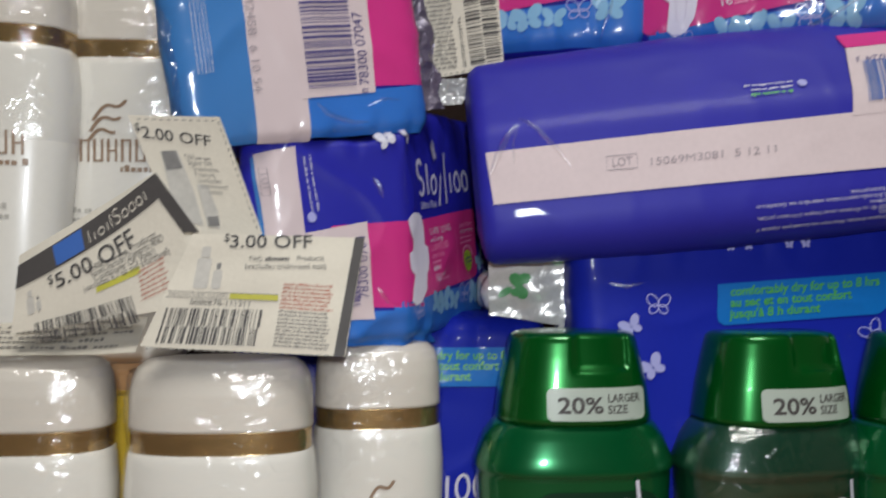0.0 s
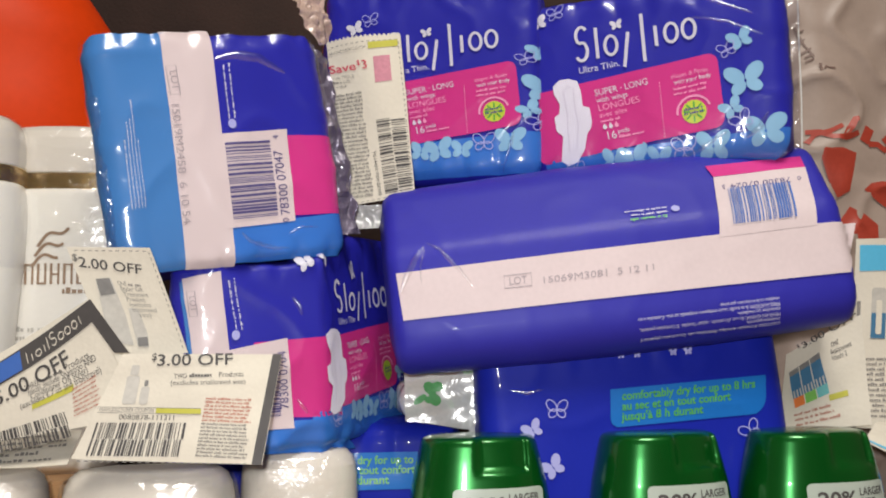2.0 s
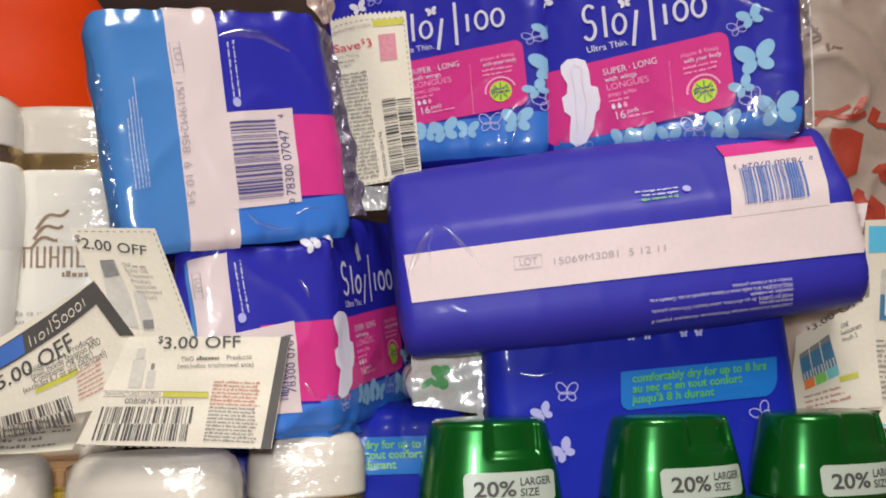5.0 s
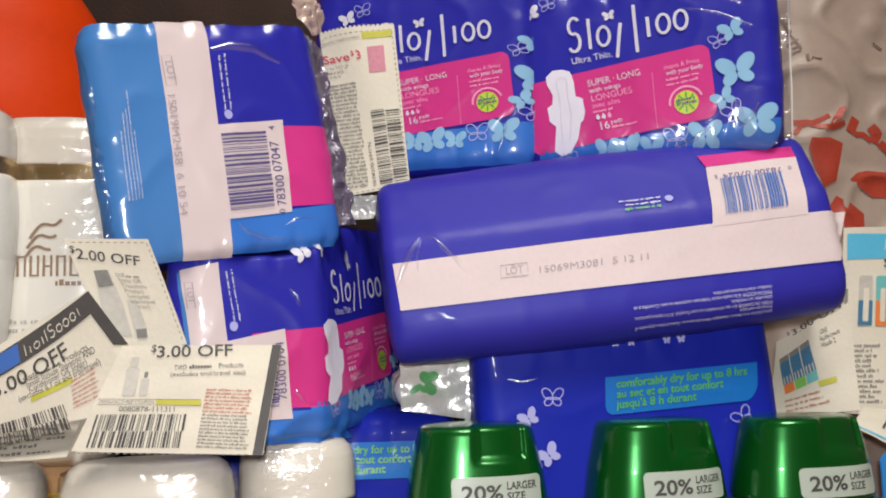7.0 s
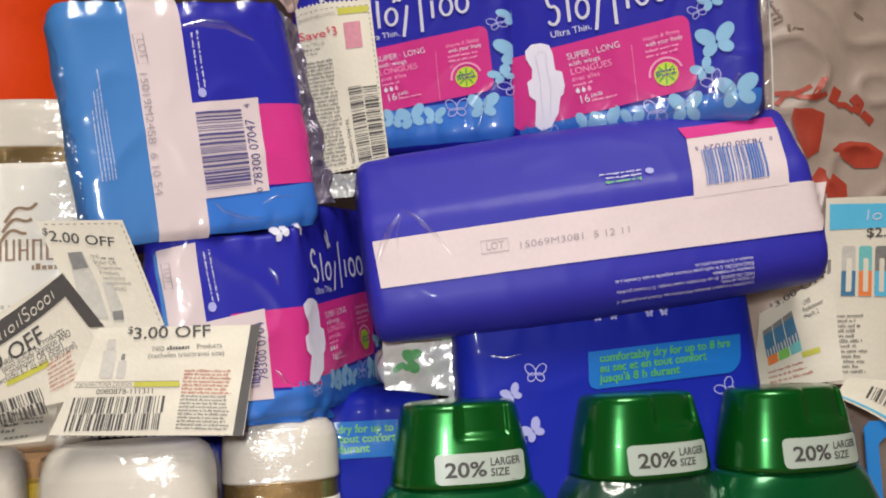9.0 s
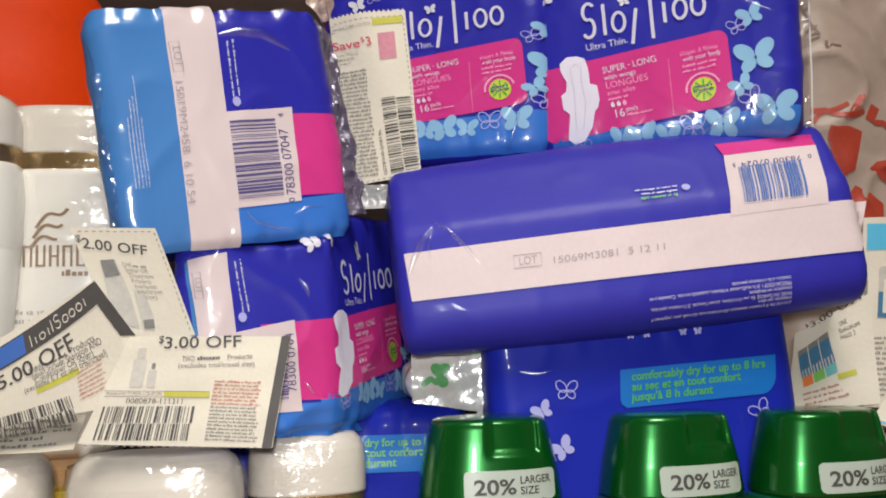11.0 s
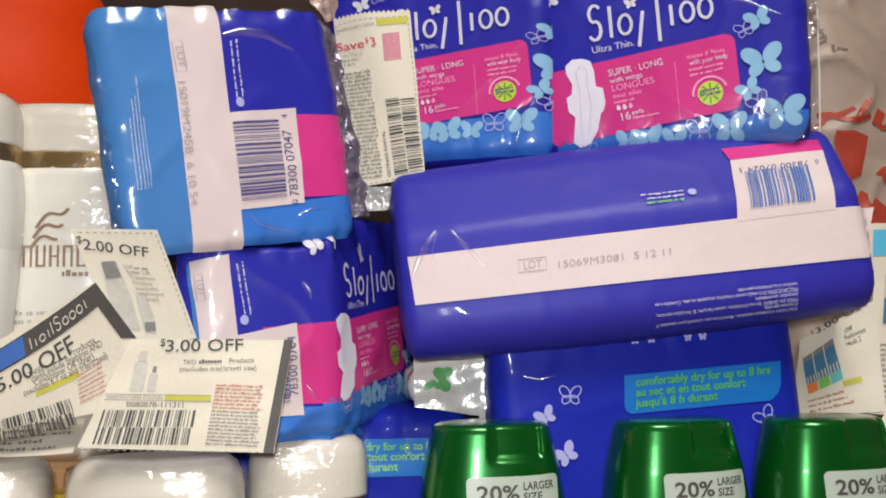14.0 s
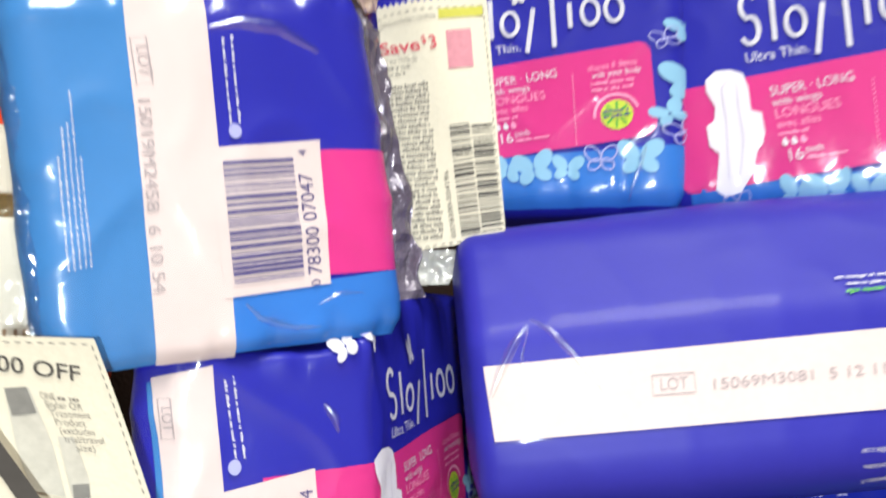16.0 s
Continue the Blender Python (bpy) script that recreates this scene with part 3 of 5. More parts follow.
# the long pack lying across
pack_l = thing("pad_pack", POSE_L, "long blue plastic pad pack lying across other packs", "sanitary pads", "blue pad packs")
loft_mesh(PACK_L, "wrapper", HAZY_BLUE, pack_l)
patch(PACK_L, [(0.0467, 0.2546), (0.0453, 0.0046), (0.0747, -0.0075), (0.0737, 0.2560)], 0.0004, "white_strip", BLUSH, pack_l)
patch(PACK_L, [(0.0727, 0.0740), (0.0738, 0.0179), (0.1149, 0.0112), (0.1129, 0.0666)], 0.0006, "barcode_label", BLUSH, pack_l)
patch(PACK_L, [(0.1134, 0.0665), (0.1149, 0.0112), (0.1238, 0.0109), (0.1229, 0.0687)], 0.0005, "pink_print", PINK, pack_l)
lab = Area(PACK_L, (0.0791, 0.0650), (0.0796, 0.0270), (0.1026, 0.0614))
barcode(lab, 0, 0, lab.w, lab.h, 0, 0.0012, "barcode", BLUE_INK, pack_l, seed=8)
dig = Area(PACK_L, (0.1072, 0.0228), (0.1060, 0.0587), (0.1026, 0.0237))
text(dig, "78300 07024", 0, 0, 0.0058, 0, 0.0008, NAVY_INK, pack_l, "barcode_number", width=dig.w)
text(dig, "0", -0.006, 0, 0.0045, 0, 0.0008, NAVY_INK, pack_l, "barcode_number")
text(dig, "5", dig.w + 0.003, 0, 0.0045, 0, 0.0008, NAVY_INK, pack_l, "barcode_number")
lot = Area(PACK_L, (0.0578, 0.1969), (0.0577, 0.1817), (0.0649, 0.1965))
bm = bmesh.new()
add_line(bm, lot, [(0, 0), (lot.w, 0), (lot.w, lot.h), (0, lot.h)], 0.0005, 0.0007, True)
part("lot_frame", bm, GREY_INK, pack_l)
text(lot, "LOT", 0.0025, 0.0016, 0.0062, 0, 0.0007, GREY_INK, pack_l, "lot_word", width=lot.w - 0.005)
code = Area(PACK_L, (0.0580, 0.1766), (0.0583, 0.1133), (0.0622, 0.1763))
text(code, "15069M3081  5 12 11", 0, 0, 0.0055, 0, 0.0007, GREY_INK, pack_l, "lot_number", width=code.w)
care = Area(PACK_L, (0.0363, 0.0472), (0.0362, 0.1260), (0.0241, 0.0469))
for i, words in enumerate(("CAUTION: If irritation develops, discontinue use. Consult your physician if", "irritation persists.", "MISES EN GARDE: En cas d'irritation, cesser l'emploi. Si l'irritation persiste,", "consulter un medecin.", "PRECAUCION: Si la toalla causa irritacion, suspenda su uso. Consulte a su", "medico si la irritacion persiste.")):
    text(care, words, 0, care.h - 0.0026 * (i - 0.2), 0.0027, 0, 0.0006, WHITE_INK, pack_l, "caution_text", width=care.w if i % 2 == 0 else 0)
web = Area(PACK_L, (0.0946, 0.0990), (0.0943, 0.1246), (0.0861, 0.1008))
bars(web, 0, web.h, web.w, web.h * 0.4, 1, 0, 0.0006, "fine_print", LIME_INK, pack_l, fill=0.5, ragged=0.5, seed=4)
bars(web, 0, web.h * 0.66, web.w, web.h * 0.7, 2, 0, 0.0006, "fine_print", WHITE_INK, pack_l, fill=0.45, ragged=0.3, seed=5)
blob(PACK_L, oval(0.0921, 0.0945, 0.0022, 0.0024), 0.0006, "round_mark", LILAC_INK, pack_l)

# the two packs standing on the floor

def banner(f, parent, du):
    o, x, y = (0.0993, 0.2230), (0.1909, 0.2241), (0.1015, 0.2446)
    ar = Area(f, (o[0] + du, o[1]), (x[0] + du, x[1]), (y[0] + du, y[1]))
    pts = [(ar.w - 0.008 * (1 - math.sin(radians(9 * i))), 0.010 * (1 - math.cos(radians(9 * i)))) for i in range(11)]
    pts += [(ar.w, ar.h * 0.62), (ar.w, ar.h)] + [(ar.w * (1 - i / 14), ar.h) for i in range(1, 15)]
    pts += [(0, ar.h * 0.6), (0, 0.005), (0.001, 0.002), (0.004, 0)] + [(ar.w * i / 14, 0) for i in range(1, 13)]
    blob(ar, pts, 0.0004, "banner", CYAN_BANNER, parent, rings=8)
    for i, (words, w) in enumerate((("comfortably dry for up to 8 hrs", 0.86), ("au sec et en tout confort", 0.70), ("jusqu'\u00e0 8 h durant", 0.52))):
        text(ar, words, 0.0065, ar.h * (0.70 - 0.27 * i), 0.0066, 0, 0.0007, LIME_INK, parent, "banner_text", width=ar.w * w, bold=0.025)


CYAN_BANNER = mat("cyan_banner_print", (0.008, 0.14, 0.48), **FILM)
pack_k = thing("pad_pack", POSE_K, "upright blue plastic pack of pads with a lighter blue banner", "sanitary pads", "blue pad packs")
loft_mesh(PACK_K, "wrapper", SHEENLESS_BLUE, pack_k)
banner(PACK_K, pack_k, -0.018)
butterfly(PACK_K, 0.0515, 0.2360, 0.0068, -5, 0.0005, pack_k, True)
butterfly(PACK_K, 0.1626, 0.2148, 0.0068, 30, 0.0005, pack_k, True)
butterfly(PACK_K, 0.0364, 0.2256, 0.0065, 25, 0.0005, pack_k, material=LILAC_INK)
butterfly(PACK_K, 0.0461, 0.2039, 0.0075, 30, 0.0005, pack_k, material=LILAC_INK)
wordmark(PACK_K, 0.0400, 0.1309, 0.085, 0.022, 4, 0.0005, WHITE_INK, pack_k)

pack_j = thing("pad_pack", POSE_J, "upright blue plastic pack of pads half hidden behind bottles", "sanitary pads", "blue pad packs")
loft_mesh(PACK_J, "wrapper", SHEENLESS_BLUE, pack_j)
jo = Area(PACK_J, (0.0851, 0.1923), (0.1718, 0.1923), (0.0852, 0.2138))
blob(jo, round_pts(0, 0, jo.w, jo.h, 0.005), 0.0004, "banner", CYAN_BANNER, pack_j, rings=8)
for i, words in enumerate(("comfortably dry for up to 8 hrs", "au sec et en tout confort", "jusqu'\u00e0 8 h durant")):
    text(jo, words, jo.w * 0.06, jo.h * (0.70 - 0.27 * i), 0.0066, 0, 0.0007, LIME_INK, pack_j, "banner_text", width=jo.w * (0.94, 0.78, 0.60)[i], bold=0.025)
wordmark(PACK_J, 0.0816, 0.1236, 0.072, 0.026, 6, 0.0005, WHITE_INK, pack_j)


# ---- the printed fronts ----
def front_art(f, parent, u0=0.0, su=1.0, v0=0.0, sv=1.0, word=1.0):
    """The printed front of a pack: pink band, pad, wordmark, butterflies."""

    class Shifted:
        def at(self, u, v, off=0.0):
            return f.at(u0 + u * su, v0 + v * sv, off)

    g = Shifted()
    patch(g, [(0.0185, -0.0120), (0.1640, -0.0120), (0.1640, 0.0170), (0.0185, 0.0105)], 0.0003, "lower_print", MID_BLUE, parent)
    band = Area(g, (0.0170, 0.0075), (0.1292, 0.0205), (0.0140, 0.0532))
    pts = round_pts(-0.002, 0, band.w, band.h, 0.006)
    blob(band, pts, 0.0005, "pink_band", PINK, parent, rings=10)
    pad = Area(g, (0.0334, 0.0062), (0.0434, 0.0062), (0.0334, 0.0162))
    w, h = 0.0150, 0.0541
    shape = [(-0.28, 0.05), (0.0, 0.0), (0.40, 0.03), (0.74, 0.16), (0.88, 0.34), (1.02, 0.38), (1.10, 0.47), (1.02, 0.63), (0.74, 0.66), (0.68, 0.84), (0.54, 0.96), (0.20, 1.0), (-0.22, 1.0), (-0.50, 0.93), (-0.48, 0.84), (-0.24, 0.71), (-0.28, 0.60), (-0.50, 0.56), (-0.43, 0.40), (-0.16, 0.33), (-0.22, 0.20)]
    blob(pad, [(x * w, y * h) for x, y in shape], 0.0009, "pad_picture", PAD_WHITE, parent, rings=5)
    bm = bmesh.new()
    add_line(bm, pad, [((x * 0.55 + 0.12) * w, h * (0.52 + (y - 0.5) * 0.78)) for x, y in ((-0.05, 0.0), (0.5, 0.04), (0.72, 0.4), (0.5, 0.7), (0.45, 0.96), (0.0, 1.0), (-0.35, 0.92), (-0.1, 0.6), (-0.1, 0.3))], 0.0004, 0.0011, True)
    part("pad_outline", bm, PAD_LINE, parent)
    t = Area(g, (0.0524, 0.0473), (0.0851, 0.0509), (0.0493, 0.0661))
    for words, x, y, size, ink in (("SUPER \u00b7 LONG", 0, 0, 0.0058, WHITE_INK), ("with wings", 0, -0.0045, 0.0046, WHITE_INK), ("LONGUES", 0, -0.0098, 0.0058, PINK_INK), ("avec ailes", 0, -0.0142, 0.0046, PINK_INK), ("16", 0.001, -0.0288, 0.0072, WHITE_INK), ("pads", 0.009, -0.0262, 0.0040, WHITE_INK)):
        text(t, words, x, y, size, 0, 0.0008, ink, parent, "band_text", width=t.w if words.startswith("SUPER") else 0)
    bars(t, 0.009, -0.0268, 0.018, 0.003, 1, 0, 0.0008, "fine_print", PINK_INK, parent, seed=1)
    bars(t, 0, -0.0150, 0.016, 0.0032, 1, 0, 0.0008, "fine_print", PINK_INK, parent, seed=2)
    for i in range(3):
        blob(t, [(0.002 + i * 0.0036 + a, -0.0205 + b) for a, b in ((0, -0.0018), (0.0012, -0.001), (0.0012, 0.0002), (0, 0.0022), (-0.0012, 0.0002), (-0.0012, -0.001))], 0.0008, "drop_mark", WHITE_INK if i < 2 else PINK_INK, parent, rings=1)
    r = Area(g, (0.0988, 0.0525), (0.1242, 0.0553), (0.0982, 0.0662))
    text(r, "shapes & flexes", 0, 0, 0.0040, 0, 0.0008, PINK_INK, parent, "band_text", width=r.w * 0.86)
    text(r, "with your body", 0.0015, -0.0040, 0.0042, 0, 0.0008, WHITE_INK, parent, "band_text", width=r.w * 0.86)
    bars(r, 0.001, -0.0052, r.w * 0.95, 0.0062, 2, 0, 0.0008, "fine_print", PINK_INK, parent, seed=6)
    bm = bmesh.new()
    a, b = np.array((0.0920, 0.0513)), np.array((0.0936, 0.0160))
    for i in range(18):
        p, q = a + (b - a) * i / 18, a + (b - a) * (i + 0.5) / 18
        add_line(bm, g, [tuple(p), tuple(q)], 0.0005, 0.0008)
    part("dotted_line", bm, PINK_INK, parent)
    c = (0.1115, 0.0309)
    blob(g, oval(*c, 0.0072, 0.0072), 0.0008, "round_badge", BADGE, parent, rings=2)
    bm = bmesh.new()
    for i in range(8):
        add_line(bm, g, [turn(*c, i * 45, 0.0025, 0), turn(*c, i * 45, 0.0062, 0)], 0.0010, 0.0010)
    part("badge_rays", bm, LIME_INK, parent)
    bars(g, c[0] - 0.0062, c[1] + 0.0026, 0.0125, 0.005, 2, 6, 0.0012, "badge_word", NAVY_INK, parent, fill=0.7, ragged=0.1)
    bm = bmesh.new()
    add_line(bm, g, [turn(*c, d, 0.0098, 0) for d in range(20, 200, 12)], 0.0013, 0.0008)
    part("badge_arc", bm, PINK_INK, parent)
    wm = Area(g, (0.0423, 0.0708), (0.1169, 0.0769), (0.0377, 0.0941))
    wordmark(wm, -0.001, 0, wm.w * 1.02, 0.0235 * word, 0, 0.0005, WHITE_INK, parent)
    butterfly(g, 0.0669, 0.0923, 0.0042, 10, 0.0005, parent, material=WHITE_INK)
    ut = Area(g, (0.0427, 0.0629), (0.0685, 0.0651), (0.0416, 0.0709))
    text(ut, "Ultra Thin.", 0, 0, 0.0062, 0, 0.0005, WHITE_INK, parent, "product_line", width=ut.w)
    for x, s, d in ((0.1415, 0.0469), 0.0125, 8), ((0.1399, 0.0722), 0.0080, 20), ((0.1511, 0.0158), 0.0120, 5), ((0.1331, 0.0306), 0.0075, 30), ((0.1214, 0.0101), 0.0110, 0), ((0.0741, 0.0066), 0.0105, 10), ((0.0619, 0.0065), 0.0085, -10), ((0.0894, 0.0060), 0.0080, -5):
        butterfly(g, *x, s, d, 0.0006, parent)
    butterfly(g, 0.0170, 0.1007, 0.0062, 20, 0.0006, parent, material=WHITE_INK)
    for x, s, d in ((0.1043, 0.0100), 0.0080, 0), ((0.1321, 0.0667), 0.0058, 20), ((0.1383, 0.0224), 0.0070, 30), ((0.0281, 0.1057), 0.0062, 10), ((0.0381, 0.0031), 0.0060, 10):
        butterfly(g, *x, s, d, 0.0008, parent, True)


pack_s = thing("pad_pack", POSE_S, "blue plastic pad pack with pink band, standing on another", "sanitary pads", "blue pad packs")
loft_mesh(PACK_S, "wrapper", DEEP_BLUE, pack_s)
front_art(PACK_S, pack_s)
pack_t = thing("pad_pack", POSE_T, "blue plastic pad pack with pink band behind a coupon", "sanitary pads", "blue pad packs")
loft_mesh(PACK_T, "wrapper", DEEP_BLUE, pack_t)
front_art(PACK_T, pack_t, 0.0143, 0.9886, 0.0143, 0.9271)
front_art(PACK_B, pack_b, 0.0605, 0.9315, 0.0101, 0.8834, 0.78)


# ---- bottles ----
SHAMPOO = Rings([(0.000, 0.026, 0.018, 2.4), (0.004, 0.0300, 0.0215, 2.4), (0.040, 0.0325, 0.0230, 2.4), (0.090, 0.0352, 0.0245, 2.4), (0.130, 0.0378, 0.0255, 2.4), (0.152, 0.0382, 0.0256, 2.4), (0.166, 0.0370, 0.0249, 2.5), (0.170, 0.0362, 0.0244, 2.5), (0.1705, 0.0358, 0.0240, 2.5), (0.1795, 0.0358, 0.0240, 2.5), (0.1800, 0.0364, 0.0246, 2.5), (0.196, 0.0360, 0.0243, 2.6), (0.203, 0.0350, 0.0234, 2.6), (0.2075, 0.0330, 0.0216, 2.6), (0.2105, 0.0295, 0.0186, 2.5), (0.2115, 0.022, 0.013, 2.4)])


def shampoo(m, label):
    ob = thing("shampoo_bottle", m, label, "shampoo bottle", "white shampoo bottles")
    ring_mesh(SHAMPOO, 0.0, 0.1703, "bottle_body", BOTTLE_WHITE, ob)
    ring_mesh(SHAMPOO, 0.1703, 0.1802, "gold_band", GOLD, ob, "shiny gold band")
    ring_mesh(SHAMPOO, 0.1802, 0.2115, "cap", CAP_WHITE, ob, "frosted white cap")
    film = ring_mesh(SHAMPOO, 0.120, 0.2110, "shrink_film", SHRINK, ob, "clear wrinkled shrink film", grow=0.0012, close=False, n=140, steps=64)
    for p in film.data.vertices:
        k = Vector((p.co.x * 150, p.co.y * 150, p.co.z * 300)) + m.translation * 60
        strong = 1.0 if p.co.z > 0.172 else 0.25
        push = 0.0009 * strong * max(0.0, 1 - 2.5 * abs(noise.noise(k))) + 0.0004 * strong * noise.noise(k * 0.4)
        p.co += Vector((p.co.x, p.co.y, 0)).normalized() * push
    film.visible_shadow = False
    bm = bmesh.new()
    for i in range(3):
        pts = [(-0.0085 + 0.0150 * t - 0.0012 * i, 0.1360 - 0.0058 * i + (0.0115 - 0.002 * i) * t + 0.0026 * math.sin(6.3 * t - 0.6)) for t in np.linspace(0, 1 - 0.08 * i, 11)]
        add_line(bm, SHAMPOO, pts, 0.0017, 0.0004)
    part("swirl_mark", bm, BROWN_INK, ob)
    bm = bmesh.new()
    for i in range(7):
        for x, w, z, h in ((0, 0.0013, 0, 0.0125), (0.0036, 0.0011, 0, 0.0125), (0.0013, 0.0023, (0.0055, 0.0112, 0.0)[i % 3], 0.0011)):
            add_bar(bm, SHAMPOO, -0.0210 + i * 0.0063 + x, 0.1120 + z, w, h, 0, 0.0004)
    tagged(part("wordmark", bm, BROWN_INK, ob), kind="stuff")
    bars(SHAMPOO, 0.004, 0.1105, 0.022, 0.0045, 1, 0, 0.0004, "small_print", BROWN_INK, ob, fill=0.8, seed=3)
    bars(SHAMPOO, -0.018, 0.088, 0.036, 0.010, 2, 0, 0.0004, "small_print", PHOTO_LIGHT, ob, fill=0.6, seed=4)
    return ob


shampoo(pose(-0.1925, 0.427, 0, 0, 0, 4) @ Matrix.Diagonal((1.0, 1.0, 1.025, 1)), "white shampoo bottle with gold band in wrinkled clear film")
shampoo(pose(-0.1040, 0.427, 0, 0, 0, 2) @ Matrix.Diagonal((1.17, 1.0, 1.025, 1)), "wide white shampoo bottle in clear film under a coupon")
shampoo(pose(-0.0345, 0.4775, 0, 0, 0, 10) @ Matrix.Diagonal((0.90, 0.95, 1.04, 1)), "white shampoo bottle with gold band beside the blue packs")
shampoo(pose(-0.1845, 0.523, 0.205, 0, 0, 3) @ Matrix.Diagonal((1.20, 1.0, 1.0, 1)), "white shampoo bottle with gold band standing behind the coupons")
shampoo(pose(-0.2440, 0.487, 0.205, 0, 0, 3) @ Matrix.Diagonal((1.20, 1.0, 1.0, 1)), "white shampoo bottle with gold band standing before its twin")

# a plain carton under the two rear bottles
carton = thing("carton", pose(-0.226, 0.512, 0), "plain brown carton under two shampoo bottles", "box")
bm = bmesh.new()
bmesh.ops.create_cube(bm, size=1, matrix=Matrix.Translation((0, 0, 0.1025)) @ Matrix.Diagonal((0.128, 0.084, 0.205, 1)))
bmesh.ops.bevel(bm, geom=bm.edges[:], offset=0.002, segments=2, affect="EDGES")
part("box_body", bm, CARDBOARD, carton, smooth=False)

WASH = Rings([(0.000, 0.036, 0.020, 2.8), (0.004, 0.041, 0.024, 2.9), (0.080, 0.045, 0.0275, 2.7), (0.140, 0.0490, 0.0300, 2.6), (0.154, 0.0496, 0.0306, 2.6), (0.1565, 0.0496, 0.0306, 2.6), (0.1580, 0.0508, 0.0325, 2.6), (0.1620, 0.0506, 0.0322, 2.6), (0.1735, 0.0462, 0.0290, 2.6), (0.1790, 0.0425, 0.0272, 2.6), (0.1820, 0.0395, 0.0255, 2.6)])
WASH_CAP = Rings([(0.1812, 0.0388, 0.0292, 2.5), (0.1832, 0.0400, 0.0300, 2.5), (0.2000, 0.0376, 0.0284, 2.5), (0.2140, 0.0345, 0.0262, 2.5), (0.2215, 0.0327, 0.0249, 2.5), (0.2240, 0.0318, 0.0241, 2.5), (0.2254, 0.0302, 0.0227, 2.45), (0.2261, 0.0278, 0.0206, 2.4), (0.2266, 0.0200, 0.0150, 2.3), (0.2269, 0.0100, 0.0070, 2.2)])


def wash(m, label, body_mat, x0, thumb, film):
    ob = thing("body_wash_bottle", m, label, "body wash", "green body wash bottles")
    ring_mesh(WASH, 0.0, 0.182, "bottle_body", body_mat, ob)
    cap = ring_mesh(WASH_CAP, 0.1812, 0.2269, "cap", CAP_GREEN, ob, "shiny pearl green cap", n=160)
    for p in cap.data.vertices:
        if p.co.y < 0:
            side = min(1.0, max(0.0, (0.0150 - abs(p.co.x - thumb)) / 0.0025))
            p.co.y += 0.0032 * side * min(1.0, max(0.0, (p.co.z - 0.2070) / 0.0030))
    if film:
        wrap = ring_mesh(WASH, 0.03, 0.1815, "shrink_film", SHRINK, ob, "clear wrinkled shrink film", grow=0.0014, close=False)
        wrap.visible_shadow = False
    blob(WASH_CAP, round_pts(x0, 0.1842, x0 + 0.050, 0.2000, 0.003), 0.0003, "sticker", STICKER, cap, "silver grey sticker", rings=6)
    text(WASH_CAP, "20%", x0 + 0.005, 0.1880, 0.0108, 0, 0.0006, BLACK_INK, cap, "sticker_text", width=0.0225, bold=0.022)
    text(WASH_CAP, "LARGER", x0 + 0.0295, 0.1930, 0.0056, 0, 0.0006, BLACK_INK, cap, "sticker_text", width=0.0175, bold=0.015)
    text(WASH_CAP, "SIZE", x0 + 0.0295, 0.1876, 0.0056, 0, 0.0006, BLACK_INK, cap, "sticker_text", width=0.0105, bold=0.015)
    blob(WASH, round_pts(-0.026, 0.085, 0.040, 0.150, 0.012), 0.0004, "label_print", LOGO_GREEN, ob, rings=6)
    wordmark(WASH, -0.012, 0.128, 0.046, 0.018, 14, 0.0008, WHITE_INK, ob, "brlsb")
    return ob


wash(pose(0.0665, 0.4680, 0, 0, 0, 4), "green body wash bottle with a pearly cap and size sticker", BODY_GREEN, -0.0180, 0.010, False)
wash(pose(0.1680, 0.4660, 0, 0, 0, 12), "green body wash bottle in clear film with a size sticker", BODY_DULL, -0.0205, 0.012, True)
wash(pose(0.2520, 0.4620, 0, 0, 0, 10), "green body wash bottle with a coupon behind it", BODY_GREEN, -0.0195, 0.012, False)


# ---- coupons ----
def coupon(f, label, material=NEWSPRINT):
    ob = thing("coupon", pose(*f.o), label, "coupon", "paper coupons")
    sheet_mesh(f, "paper", material, ob)
    return ob


def dashes(f, pts, parent, width=0.0005):
    bm = bmesh.new()
    for a, b in zip(pts[:-1], pts[1:]):
        n = max(1, int(math.dist(a, b) / 0.0036))
        for i in range(n):
            add_line(bm, f, [tuple(np.array(a) + (np.array(b) - np.array(a)) * (i + k) / n) for k in (0.1, 0.62)], width, 0.0002)
    part("dashed_edge", bm, TEXT_INK, parent)


def picture(f, u, v, h, parent):
    """The grey picture of two bottles on a coupon."""
    for x, w, k, m in ((0, 0.34, 1.0, PHOTO_LIGHT), (0.42, 0.22, 0.62, PHOTO_LIGHT)):
        blob(f, round_pts(u + x * h, v, u + (x + w) * h, v + k * h * 0.72, 0.0012), 0.0002, "bottle_picture", m, parent, rings=1)
        blob(f, round_pts(u + (x + 0.06) * h, v + k * h * 0.74, u + (x + w - 0.06) * h, v + k * h, 0.0008), 0.0002, "bottle_picture", PHOTO_DARK if x else PHOTO_LIGHT, parent, rings=1)


c3 = coupon(PAPER_3, "newsprint coupon for three dollars off lying on shampoo bottles")
a = Area(PAPER_3, (0.0187, 0.0489), (0.0645, 0.0498), (0.0168, 0.0549))
text(a, "3.00 OFF", 0.0028, 0, 0.0090, 0, 0.0003, BLACK_INK, c3, "amount", width=a.w - 0.0028, bold=0.012)
text(a, "$", 0, 0.0030, 0.0058, 0, 0.0003, BLACK_INK, c3, "amount", bold=0.012)
a = Area(PAPER_3, (0.0344, 0.0423), (0.0722, 0.0439), (0.0328, 0.0464))
text(a, "TWO", 0, 0, 0.0040, 0, 0.0003, BLACK_INK, c3, "small_text", width=a.w * 0.18)
